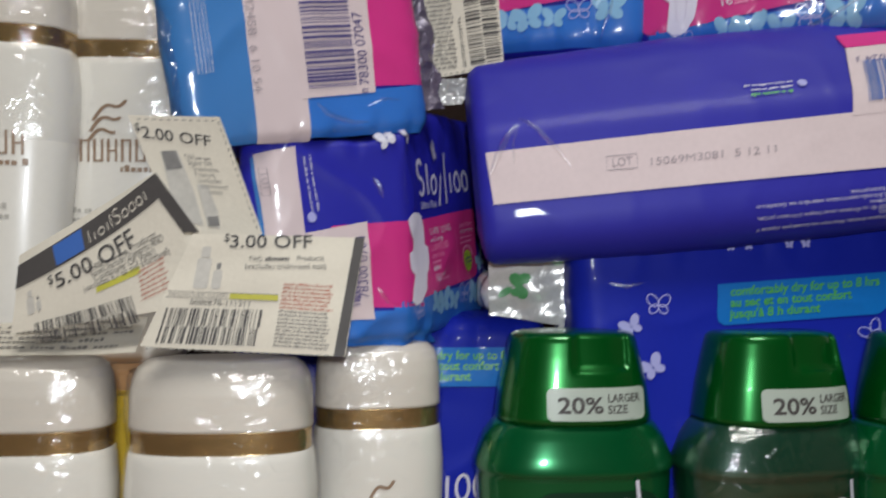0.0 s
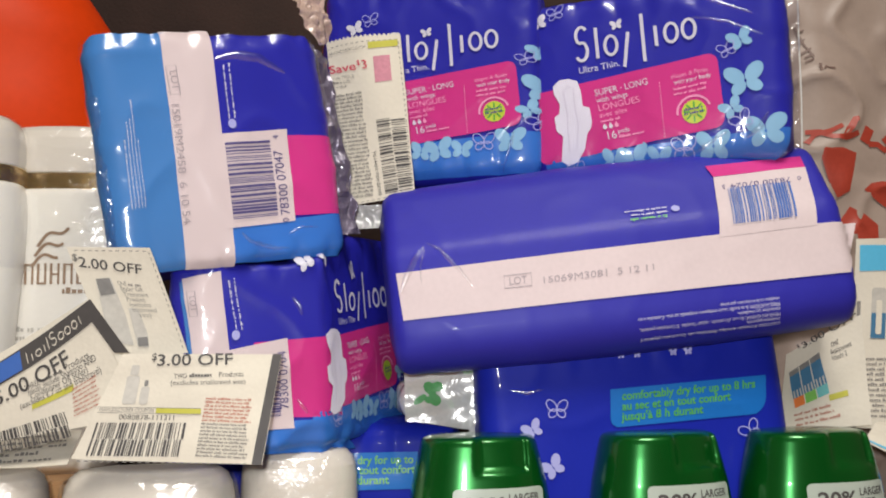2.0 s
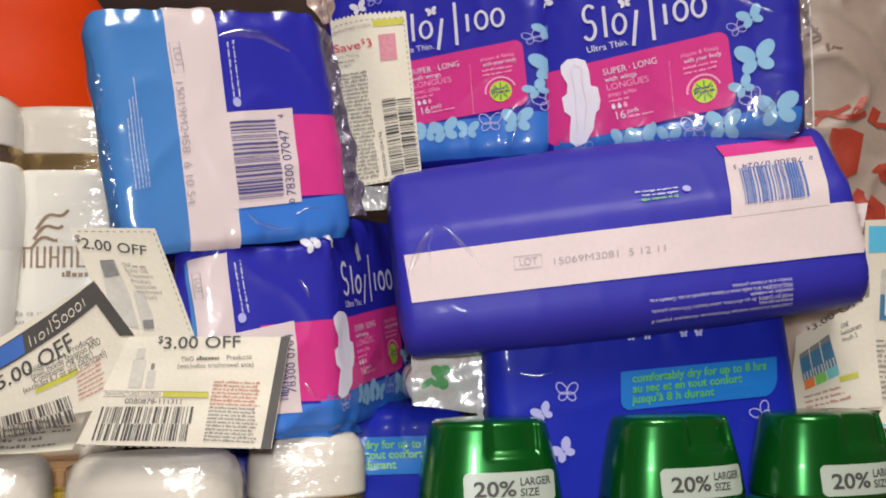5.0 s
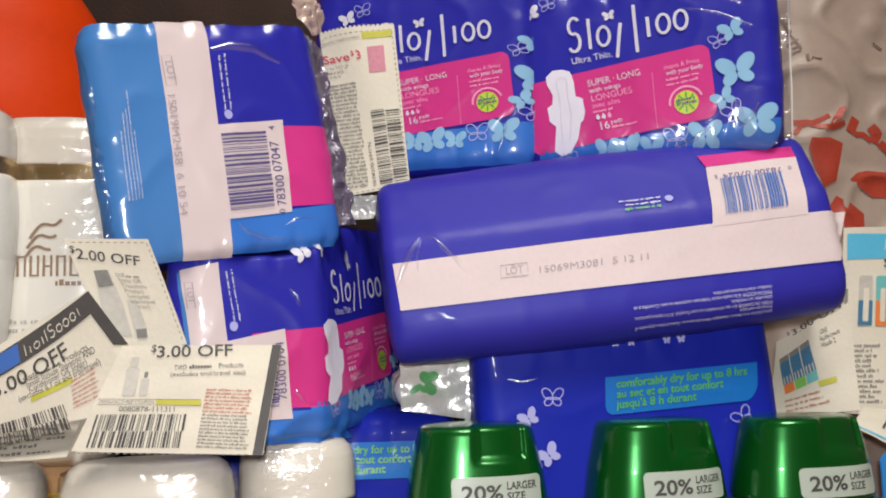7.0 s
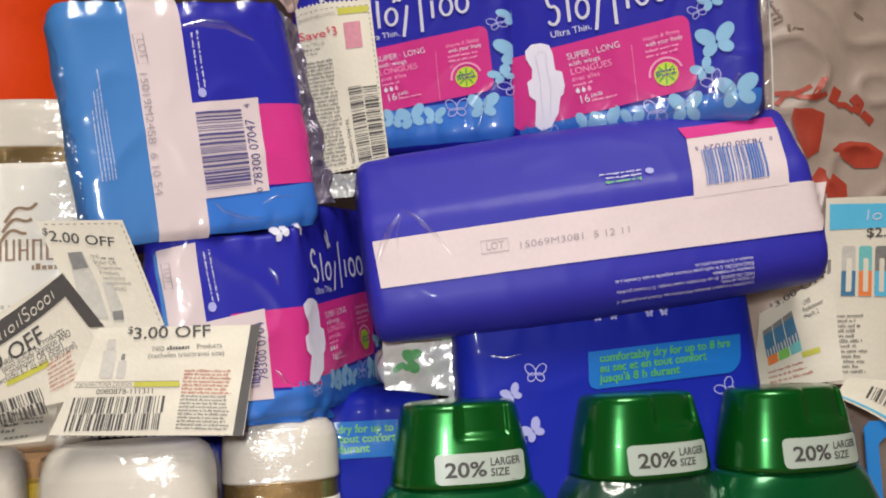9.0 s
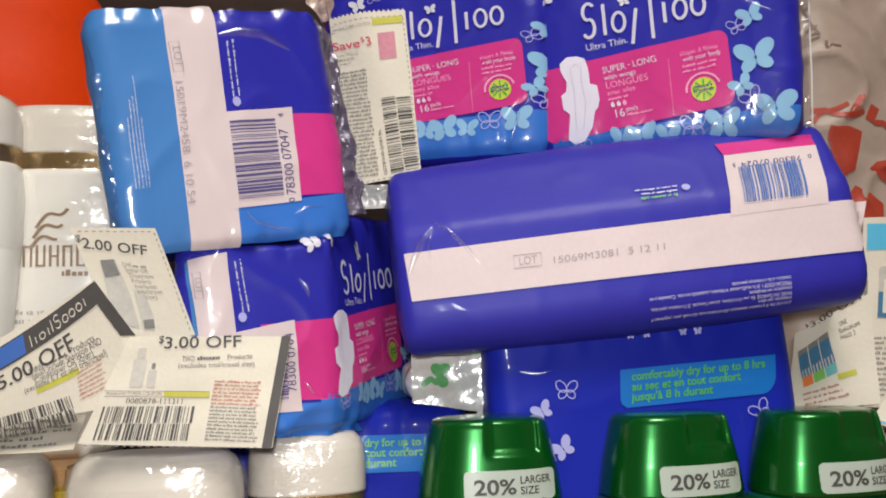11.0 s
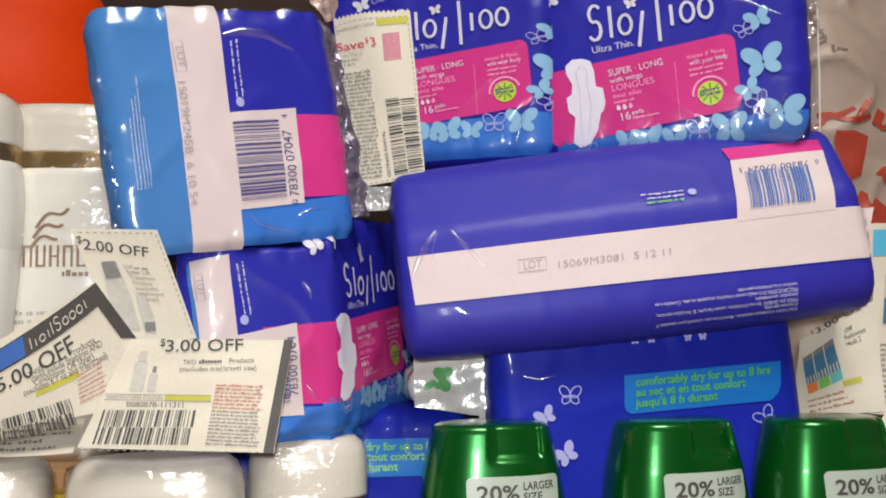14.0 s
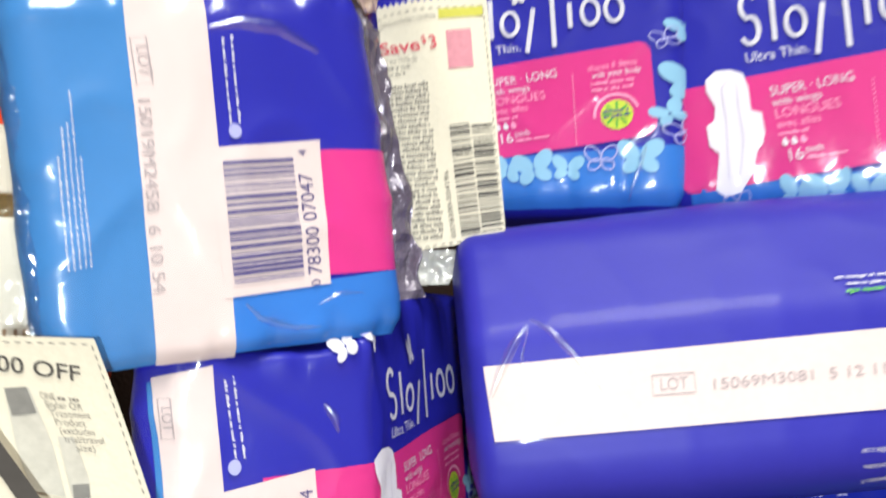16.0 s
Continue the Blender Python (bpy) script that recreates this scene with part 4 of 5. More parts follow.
bars(a, a.w * 0.22, 0.0036, a.w * 0.38, 0.0042, 1, 0, 0.0003, "small_text", BLACK_INK, c3, fill=0.55, ragged=0)
text(a, "Products", a.w * 0.64, 0, 0.0040, 0, 0.0003, BLACK_INK, c3, "small_text", width=a.w * 0.36)
a = Area(PAPER_3, (0.0335, 0.0390), (0.0744, 0.0401), (0.0318, 0.0435))
text(a, "(excludes trial/travel size)", 0, 0, 0.0038, 0, 0.0003, BLACK_INK, c3, "small_text", width=a.w)
a = Area(PAPER_3, (0.0062, 0.0021), (0.0519, 0.0029), (0.0039, 0.0193))
barcode(a, 0, 0, a.w, a.h, 0, 0.0003, "barcode", BLACK_INK, c3, rows=2, seed=11, count=52)
a = Area(PAPER_3, (0.0139, 0.0208), (0.0421, 0.0209), (0.0130, 0.0242))
text(a, "0080878-111311", 0, 0, 0.0040, 0, 0.0003, BLACK_INK, c3, "barcode_number", width=a.w)
a = Area(PAPER_3, (0.0017, 0.0242), (0.0549, 0.0243), (0.0008, 0.0271))
patch(a, [(a.w * 0.56, 0), (a.w, 0), (a.w, a.h), (a.w * 0.56, a.h)], 0.0002, "marker_stripe", MARKER, c3)
text(a, "MANUFACTURER COUPON", 0.001, 0.0006, 0.0030, 0, 0.0003, TEXT_INK, c3, "small_text", width=a.w * 0.52)
bm = bmesh.new()
add_line(bm, a, [(0, 0), (a.w, 0), (a.w, a.h), (0, a.h)], 0.0003, 0.0003, True)
part("coupon_frame", bm, TEXT_INK, c3)
a = Area(PAPER_3, (0.0583, 0.0030), (0.0841, 0.0023), (0.0551, 0.0334))
bars(a, 0, a.h, a.w, a.h * 0.42, 7, 0, 0.0003, "small_print", RED_INK, c3, fill=0.7, ragged=0.08, seed=21)
bars(a, 0, a.h * 0.58, a.w, a.h * 0.58, 10, 0, 0.0003, "small_print", TEXT_INK, c3, fill=0.7, ragged=0.08, seed=22)
patch(PAPER_3, [(0.0864, -0.0001), (0.0913, -0.0000), (0.0915, 0.0553), (0.0862, 0.0553)], 0.0003, "black_edge", BLACK_INK, c3)
a = Area(PAPER_3, (0.0109, 0.0289), (0.0283, 0.0289), (0.0059, 0.0491))
picture(a, 0.001, 0, a.h, c3)
dashes(PAPER_3, [(0.0027, -0.0008), (0.0856, 0.0002)], c3)

c2 = coupon(PAPER_2, "newsprint coupon for two dollars off propped against a bottle")
a = Area(PAPER_2, (-0.0005, 0.0571), (0.0355, 0.0511), (0.0017, 0.0650))
text(a, "2.00 OFF", 0.0030, 0, 0.0085, 0, 0.0003, BLACK_INK, c2, "amount", width=a.w - 0.003, bold=0.012)
text(a, "$", 0, 0.0032, 0.0056, 0, 0.0003, BLACK_INK, c2, "amount", bold=0.012)
a = Area(PAPER_2, (0.0183, 0.0257), (0.0389, 0.0227), (0.0188, 0.0475))
for i, (words, w) in enumerate((("ONE", 0.24), ("Styler OR", 0.60), ("Treatment", 0.66), ("Product", 0.50), ("(excludes", 0.58), ("trial/travel", 0.66), ("size)", 0.32))):
    text(a, words, 0.001 + (0.0006 * i if i < 6 else 0.006), a.h * (0.90 - 0.143 * i), 0.0037, 0, 0.0003, TEXT_INK, c2, "small_text", width=a.w * w)
bars(a, a.w * 0.32, a.h * 1.02, a.w * 0.42, a.h * 0.15, 1, 0, 0.0003, "small_text", TEXT_INK, c2, fill=0.6, ragged=0, seed=31)
blob(PAPER_2, [(0.0090, 0.0495), (0.0171, 0.0495), (0.0177, 0.0284), (0.0158, 0.0104), (0.0050, 0.0145), (0.0055, 0.0302)], 0.0002, "bottle_picture", PHOTO_LIGHT, c2)
blob(PAPER_2, [(0.0090, 0.0495), (0.0165, 0.0496), (0.0166, 0.0404), (0.0082, 0.0400)], 0.0004, "bottle_picture", PHOTO_DARK, c2)
blob(PAPER_2, [(0.0205, 0.0314), (0.0258, 0.0307), (0.0261, 0.0154), (0.0239, 0.0074), (0.0180, 0.0099)], 0.0002, "bottle_picture", PHOTO_LIGHT, c2)
blob(PAPER_2, [(0.0196, 0.0143), (0.0255, 0.0138), (0.0243, 0.0087), (0.0184, 0.0092)], 0.0004, "bottle_picture", PHOTO_DARK, c2)
dashes(PAPER_2, [(0.0032, 0.0656), (0.0439, 0.0652), (0.0436, 0.0019)], c2)

c5 = coupon(PAPER_5, "newsprint coupon for five dollars off with a black title strip")
patch(PAPER_5, [(0.0, 0.0195), (0.0848, 0.0286), (0.0880, 0.0342), (0.0, 0.0300)], 0.0003, "black_strip", BLACK_INK, c5)
patch(PAPER_5, [(0.0225, 0.0226), (0.0385, 0.0243), (0.0385, 0.0312), (0.0210, 0.0304)], 0.0005, "blue_logo", BLUE_INK, c5)
a = Area(PAPER_5, (0.0411, 0.0247), (0.0815, 0.0292), (0.0400, 0.0299))
wordmark(a, 0, 0.0006, a.w * 0.96, 0.0042, 0, 0.0006, NEWSPRINT, c5, "brolbSooor")
patch(PAPER_5, [(0.0890, 0.0184), (0.0965, 0.0172), (0.0880, 0.0340), (0.0835, 0.0290)], 0.0003, "black_edge", BLACK_INK, c5)
a = Area(PAPER_5, (0.0178, 0.0140), (0.0650, 0.0196), (0.0165, 0.0200))
text(a, "5.00 OFF", 0.003, 0, 0.0078, 0, 0.0003, BLACK_INK, c5, "amount", width=a.w - 0.003, bold=0.012)
text(a, "$", 0, 0.0026, 0.0052, 0, 0.0003, BLACK_INK, c5, "amount", bold=0.012)
a = Area(PAPER_5, (0.0330, 0.0108), (0.0790, 0.0150), (0.0322, 0.0170))
for i, (words, x, w) in enumerate((("Products", 0.62, 0.32), ("(must include Shampoo AND", 0.14, 0.86), ("Conditioner OR Styler)", 0.16, 0.70), ("(excludes 6.7 oz and trial/travel)", 0.02, 0.98))):
    text(a, words, a.w * x, a.h * (0.80 - 0.29 * i), 0.0030, 0, 0.0003, BLACK_INK, c5, "small_text", width=a.w * w)
text(a, "THREE", a.w * 0.12, a.h * 0.80, 0.0030, 0, 0.0003, BLACK_INK, c5, "small_text", width=a.w * 0.18)
bars(a, a.w * 0.33, a.h * 1.08, a.w * 0.26, a.h * 0.3, 1, 0, 0.0003, "small_text", BLACK_INK, c5, fill=0.6, ragged=0, seed=41)
a = Area(PAPER_5, (0.0111, -0.0056), (0.0570, -0.0024), (0.0101, 0.0030))
barcode(a, 0, 0, a.w, a.h, 0, 0.0003, "barcode", BLACK_INK, c5, rows=2, seed=13, count=50)
patch(PAPER_5, [(0.0398, 0.0092), (0.0623, 0.0118), (0.0630, 0.0138), (0.0400, 0.0110)], 0.0002, "marker_stripe", MARKER, c5)
a = Area(PAPER_5, (0.0070, 0.0065), (0.0257, 0.0097), (0.0050, 0.0192))
picture(a, 0, 0, a.h * 0.8, c5)
a = Area(PAPER_5, (0.0596, 0.0061), (0.0744, 0.0084), (0.0616, 0.0128))
bars(a, 0, a.h, a.w, a.h * 1.4, 7, 0, 0.0003, "small_print", RED_INK, c5, fill=0.55, ragged=0.08, seed=43)

c1 = coupon(PAPER_C, "newsprint coupon with saw-tooth edge propped against a pack")
a = Area(PAPER_C, (-0.0002, 0.0896), (0.0302, 0.0887), (-0.0008, 0.0966))
text(a, "Save", 0, 0, 0.0078, 0, 0.0003, SAVE_RED, c1, "amount", width=a.w * 0.66, bold=0.012)
text(a, "$", a.w * 0.69, 0.0028, 0.0050, 0, 0.0003, SAVE_RED, c1, "amount", bold=0.012)
text(a, "3", a.w * 0.80, 0, 0.0085, 0, 0.0003, SAVE_RED, c1, "amount", bold=0.012)
patch(PAPER_C, [(0.0323, 0.0782), (0.0435, 0.0786), (0.0435, 0.0968), (0.0323, 0.0963)], 0.0002, "pack_picture", PINK_PHOTO, c1)
a = Area(PAPER_C, (-0.0000, 0.1012), (0.0493, 0.1026), (0.0002, 0.1058))
patch(a, [(a.w * 0.60, 0), (a.w, 0), (a.w, a.h), (a.w * 0.60, a.h)], 0.0002, "marker_stripe", MARKER, c1)
text(a, "MANUFACTURER'S COUPON", 0.001, 0.0006, 0.0028, 0, 0.0003, TEXT_INK, c1, "small_text", width=a.w * 0.55)
bm = bmesh.new()
add_line(bm, a, [(0, 0), (a.w, 0), (a.w, a.h), (0, a.h)], 0.0003, 0.0003, True)
part("coupon_frame", bm, TEXT_INK, c1)
a = Area(PAPER_C, (0.0007, 0.0787), (0.0194, 0.0774), (0.0005, 0.0880))
text(a, "on any TWO (2)", 0, a.h * 0.72, 0.0034, 0, 0.0003, TEXT_INK, c1, "small_text", width=a.w * 0.92)
bars(a, 0, a.h * 0.66, a.w * 0.42, a.h * 0.33, 1, 0, 0.0003, "small_text", TEXT_INK, c1, fill=0.6, ragged=0, seed=50)
text(a, "pads", a.w * 0.46, a.h * 0.40, 0.0034, 0, 0.0003, TEXT_INK, c1, "small_text", width=a.w * 0.26)
bars(a, 0, a.h * 0.33, a.w * 0.8, a.h * 0.3, 1, 0, 0.0003, "small_text", TEXT_INK, c1, fill=0.5, seed=52)
a = Area(PAPER_C, (0.0020, 0.0044), (0.0233, 0.0034), (0.0011, 0.0755))
bars(a, 0, a.h, a.w, a.h, 27, 0, 0.0003, "small_print", TEXT_INK, c1, fill=0.72, ragged=0.05, seed=51)
a = Area(PAPER_C, (0.0306, 0.0037), (0.0298, 0.0550), (0.0503, 0.0039))
b = Area(PAPER_C, (0.0503, 0.0039), (0.0487, 0.0571), (0.0306, 0.0037))
barcode(a, 0, 0, a.w, a.h * 0.48, 0, 0.0003, "barcode", BLACK_INK, c1, seed=15, count=50)
barcode(a, 0, a.h * 0.52, a.w, a.h * 0.48, 0, 0.0003, "barcode", BLACK_INK, c1, seed=16, count=50)
d = Area(PAPER_C, (0.0281, 0.0033), (0.0272, 0.0328), (0.0249, 0.0032))
text(d, "0078300-504196", 0, 0, 0.0034, 0, 0.0003, BLACK_INK, c1, "barcode_number", width=d.w)
dashes(PAPER_C, [(0.0046, 0.0009), (0.0508, 0.0015), (0.0497, 0.1074), (0.0019, 0.1070)], c1)
bm = bmesh.new()
n = 17
for i in range(n):
    u0, u1 = PAPER_C.w * i / n, PAPER_C.w * (i + 1) / n
    bm.faces.new([bm.verts.new(PAPER_C.at(*p)) for p in ((u0, PAPER_C.h), (u1, PAPER_C.h), ((u0 + u1) / 2, PAPER_C.h + 0.0018))])
part("saw_tooth_edge", bm, NEWSPRINT, c1)

cr = coupon(PAPER_R, "curled newsprint coupon with colour pictures behind green bottles")
a = Area(PAPER_R, (0.0100, 0.0450), (0.0457, 0.0464), (0.0062, 0.0514))
text(a, "3.00 OFF", 0.003, 0, 0.0062, 0, 0.0003, BLACK_INK, cr, "amount", width=a.w * 1.1, bold=0.012)
text(a, "$", 0, 0.002, 0.0045, 0, 0.0003, BLACK_INK, cr, "amount", bold=0.012)
panels = Area(PAPER_R, (0.0100, 0.0125), (0.0330, 0.0170), (0.0035, 0.0345))
for x, low in enumerate((ORANGE_PRINT, GREEN_PRINT, TEAL_PRINT)):
    w = panels.w / 3
    lo, hi = x * w, x * w + w * 0.92
    patch(panels, [(lo, panels.h * 0.24), (hi, panels.h * 0.24), (hi, panels.h * 0.86), (lo, panels.h * 0.86)], 0.0002, "pack_picture", STEEL_BLUE, cr)
    patch(panels, [(lo, panels.h * 0.86), (hi, panels.h * 0.86), (hi, panels.h), (lo, panels.h)], 0.0002, "pack_picture", PHOTO_DARK, cr)
    patch(panels, [(lo, 0), (hi, 0), (hi, panels.h * 0.24), (lo, panels.h * 0.24)], 0.0002, "pack_picture", low, cr)
    bm = bmesh.new()
    for k in range(3):
        add_bar(bm, panels, lo + w * (0.10 + 0.28 * k), panels.h * 0.24, w * 0.12, panels.h * 0.20, 0, 0.0004)
    part("brush_picture", bm, PHOTO_LIGHT, cr)
a = Area(PAPER_R, (0.0111, 0.0035), (0.0389, 0.0063), (0.0092, 0.0102))
bars(a, 0, a.h, a.w, a.h * 1.3, 3, 0, 0.0003, "small_print", RED_INK, cr, fill=0.5, seed=61)
patch(PAPER_R, [(0.0326, 0.0131), (0.0437, 0.0138), (0.0433, 0.0165), (0.0319, 0.0160)], 0.0002, "marker_stripe", MARKER, cr)
a = Area(PAPER_R, (0.0357, 0.0330), (0.0486, 0.0331), (0.0342, 0.0405))
text(a, "ONE", 0, a.h * 0.75, 0.0036, 0, 0.0003, BLACK_INK, cr, "small_text", width=a.w * 0.40)
text(a, "Replacement", -0.001, a.h * 0.30, 0.0036, 0, 0.0003, BLACK_INK, cr, "small_text", width=a.w * 1.05)
text(a, "Heads 2", -0.001, a.h * -0.15, 0.0036, 0, 0.0003, BLACK_INK, cr, "small_text", width=a.w * 0.75)

cx = coupon(PAPER_X, "newsprint coupon with a cyan top strip and toothbrush pictures")
patch(PAPER_X, [(0.0029, 0.0993), (0.0518, 0.1001), (0.0520, 0.1154), (0.0023, 0.1163)], 0.0002, "cyan_strip", CYAN_PRINT, cx)
a = Area(PAPER_X, (0.0269, 0.1052), (0.0458, 0.1054), (0.0267, 0.1133))
wordmark(a, 0, 0, a.w, a.h * 0.9, 0, 0.0004, WHITE_INK, cx, "bob")
a = Area(PAPER_X, (0.0284, 0.0941), (0.0518, 0.0943), (0.0285, 0.1015))
text(a, "$2.00", 0, 0, 0.0085, 0, 0.0003, BLACK_INK, cx, "amount", width=a.w * 1.1, bold=0.012)
for i, low in enumerate((STEEL_BLUE, ORANGE_PRINT, CYAN_PRINT)):
    a = Area(PAPER_X, (0.0099, 0.0563), (0.0193, 0.0561), (0.0115, 0.0887))
    d = a.w * 1.25 * i
    blob(a, round_pts(d, 0, d + a.w, a.h, 0.002), 0.0002, "pack_picture", (PHOTO_LIGHT, TEAL_PRINT, PHOTO_DARK)[i], cx, rings=2)
    patch(a, [(d, 0), (d + a.w, 0), (d + a.w, a.h * 0.5), (d, a.h * 0.5)], 0.0004, "pack_picture", low, cx)
    blob(a, round_pts(d + a.w * 0.3, a.h * 0.08, d + a.w * 0.7, a.h * 0.75, 0.001), 0.0006, "brush_picture", NEWSPRINT, cx, rings=1)
a = Area(PAPER_X, (0.0051, 0.0064), (0.0271, 0.0064), (0.0052, 0.0451))
bars(a, 0, a.h, a.w, a.h, 12, 0, 0.0003, "small_print", TEXT_INK, cx, fill=0.65, ragged=0.35, seed=71)
patch(PAPER_X, [(-0.0005, 0.0028), (0.0020, 0.0028), (0.0041, 0.0801), (0.0019, 0.0802)], 0.0003, "dark_edge", TEXT_INK, cx)

# ---- background things ----
def lumpy(name, rings, material, parent, seed, amp, n=72, steps=50, scale=9.0):
    """A stuffed bag: rings (height, centre x, centre y, half width, half depth) with folds."""
    r = np.array(rings, float)
    bm = bmesh.new()
    rows = []
    for j in range(steps + 1):
        z = r[0, 0] + (r[-1, 0] - r[0, 0]) * j / steps
        cx, cy, a, b = (float(np.interp(z, r[:, 0], r[:, i])) for i in (1, 2, 3, 4))
        row = []
        for i in range(n):
            t = 2 * math.pi * i / n
            p = Vector((cx + a * math.cos(t), cy + b * math.sin(t), z))
            k = amp * noise.noise(p * scale + Vector((seed, 0, 0))) + amp * 0.45 * noise.noise(p * scale * 3.1 + Vector((0, seed, 0)))
            row.append(bm.verts.new(p + Vector((math.cos(t), math.sin(t), 0)) * k))
        rows.append(row)
    for a, b in zip(rows[:-1], rows[1:]):
        for i in range(n):
            bm.faces.new((a[i], a[(i + 1) % n], b[(i + 1) % n], b[i]))
    bm.faces.new(rows[0][::-1])
    bm.faces.new(rows[-1])
    return part(name, bm, material, parent)


orange = thing("plastic_bag", pose(0, 0, 0), "bright orange stuffed plastic bag standing behind the bottles", "plastic bag")
lumpy("bag_body", [(0, -0.395, 0.72, 0.13, 0.08), (0.30, -0.395, 0.72, 0.190, 0.10), (0.47, -0.395, 0.72, 0.182, 0.10), (0.55, -0.395, 0.72, 0.172, 0.09), (0.60, -0.400, 0.72, 0.145, 0.08), (0.68, -0.410, 0.72, 0.09, 0.06), (0.72, -0.415, 0.72, 0.03, 0.03)], ORANGE, orange, 3.0, 0.006, scale=5)
couch = thing("sofa", pose(0, 0, 0), "dark brown upholstered sofa back behind everything", "sofa")
bm = bmesh.new()
bmesh.ops.create_cube(bm, size=1, matrix=Matrix.Translation((0.0, 1.02, 0.5)) @ Matrix.Diagonal((1.9, 0.24, 1.0, 1)))
bmesh.ops.bevel(bm, geom=bm.edges[:], offset=0.06, segments=4, affect="EDGES")
part("backrest", bm, DARK_CLOTH, couch)
bag = thing("shopping_bag", POSE_G, "crumpled grey plastic shopping bag with red printing", "shopping bag")
loft_mesh(PACK_G, "bag_body", BAG, bag, step=0.003)
bm = bmesh.new()
for pts, w in (
    ([(0.054, 0.416), (0.059, 0.422), (0.0665, 0.4244), (0.0766, 0.4292)], 0.0032), ([(0.054, 0.4244), (0.0628, 0.4244), (0.0678, 0.4208), (0.0779, 0.4196), (0.0879, 0.4244)], 0.0036),
    ([(0.0766, 0.4208), (0.0816, 0.428), (0.0854, 0.434), (0.0879, 0.434)], 0.0038), ([(0.0917, 0.4172), (0.098, 0.428)], 0.0075),
    ([(0.0955, 0.416), (0.103, 0.416), (0.1093, 0.4113)], 0.0042), ([(0.1093, 0.422), (0.1140, 0.4160), (0.1106, 0.4101)], 0.0070), ([(0.1156, 0.4101), (0.1231, 0.4029)], 0.0060)):
    fine = [tuple(np.array(p) + (np.array(q) - np.array(p)) * k / 6) for p, q in zip(pts[:-1], pts[1:]) for k in range(6)] + [pts[-1]]
    add_line(bm, PACK_G, fine, w, 0.0004)
for shape in (
    [(0.064, 0.4125), (0.0753, 0.4125), (0.0842, 0.4089), (0.0812, 0.395), (0.0779, 0.3814), (0.0691, 0.3766), (0.0650, 0.39), (0.0628, 0.4053)],
    [(0.0879, 0.3826), (0.0942, 0.3874), (0.103, 0.3890), (0.1194, 0.3880), (0.1280, 0.380), (0.1240, 0.3700), (0.1169, 0.3694), (0.1055, 0.3694), (0.0992, 0.3742)],
    [(0.0779, 0.3706), (0.0879, 0.3647), (0.0967, 0.3575), (0.0955, 0.3440), (0.0703, 0.3440), (0.070, 0.360)]):
    add_blob(bm, PACK_G, shape, 0.0005, 12)
tagged(part("red_print", bm, BAG_RED, bag), kind="stuff")
bm = bmesh.new()
for pts in ([(0.0527, 0.5033), (0.0565, 0.4901), (0.0628, 0.4794)], [(0.0653, 0.4746), (0.0653, 0.4686), (0.0678, 0.4722), (0.0703, 0.471), (0.0741, 0.471)], [(0.054, 0.4985), (0.0577, 0.5009)], [(0.054, 0.4901), (0.0577, 0.4937)], [(0.054, 0.4818), (0.0615, 0.4865)], [(0.0565, 0.4794), (0.0628, 0.4818)], [(0.0565, 0.4758), (0.0628, 0.4782)], [(0.1169, 0.4853), (0.1244, 0.4806)]):
    add_line(bm, PACK_G, pts, 0.0014, 0.0004)
tagged(part("brown_print", bm, BAG_BROWN, bag), kind="stuff")


# ---- loose film, foil and small things ----
def crumple(corners, amp, name, material, parent, seed, n=26, m=34, label=""):
    """A crumpled flap of film between four corners."""
    a, b, c, d = (Vector(p) for p in corners)
    face = (b - a).cross(d - a).normalized()
    bm = bmesh.new()
    g = []
    for j in range(m + 1):
        row = []
        for i in range(n + 1):
            x, y = i / n, j / m
            p = (a * (1 - x) + b * x) * (1 - y) + (d * (1 - x) + c * x) * y
            k = amp * (noise.noise(p * 70 + Vector((seed, 0, 0))) + 0.8 * abs(noise.noise(p * 150 + Vector((0, seed, 0)))))
            side = amp * 0.8 * noise.noise(p * 90 + Vector((0, 0, seed)))
            row.append(bm.verts.new(p + face * k + (b - a).normalized() * side))
        g.append(row)
    for j in range(m):
        for i in range(n):
            bm.faces.new((g[j][i], g[j][i + 1], g[j + 1][i + 1], g[j + 1][i]))
    ob = part(name, bm, material, None, label, smooth=False)
    if parent:
        ob.parent = parent
        ob.matrix_parent_inverse = parent.matrix_world.inverted()
    return ob


bpy.context.view_layer.update()
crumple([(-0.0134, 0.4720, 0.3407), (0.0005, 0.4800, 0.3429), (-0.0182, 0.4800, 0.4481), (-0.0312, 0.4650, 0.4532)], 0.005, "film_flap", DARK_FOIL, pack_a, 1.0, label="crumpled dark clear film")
crumple([(-0.0291, 0.5200, 0.4714), (-0.0227, 0.5350, 0.4791), (-0.0239, 0.5350, 0.5105), (-0.0452, 0.5200, 0.5042)], 0.005, "film_flap", BEIGE_FILM, pack_t, 2.0, label="crumpled pale film")
crumple([(-0.0132, 0.5050, 0.3484), (0.0112, 0.5000, 0.3495), (0.0166, 0.5000, 0.3635), (-0.0102, 0.5050, 0.3638)], 0.004, "film_flap", FOIL, pack_t, 3.0, label="crumpled silvery film")
flap = crumple([(0.2488, 0.4620, 0.3849), (0.2599, 0.4620, 0.3874), (0.2642, 0.4620, 0.4813), (0.2524, 0.4620, 0.4814)], 0.002, "film_flap", CLEAR_FILM, pack_s, 4.0, label="clear film flap")
bm = bmesh.new()
edge = [(0.2598, 0.4610, 0.3879), (0.2614, 0.4610, 0.4180), (0.2621, 0.4610, 0.4492), (0.2631, 0.4610, 0.4809)]
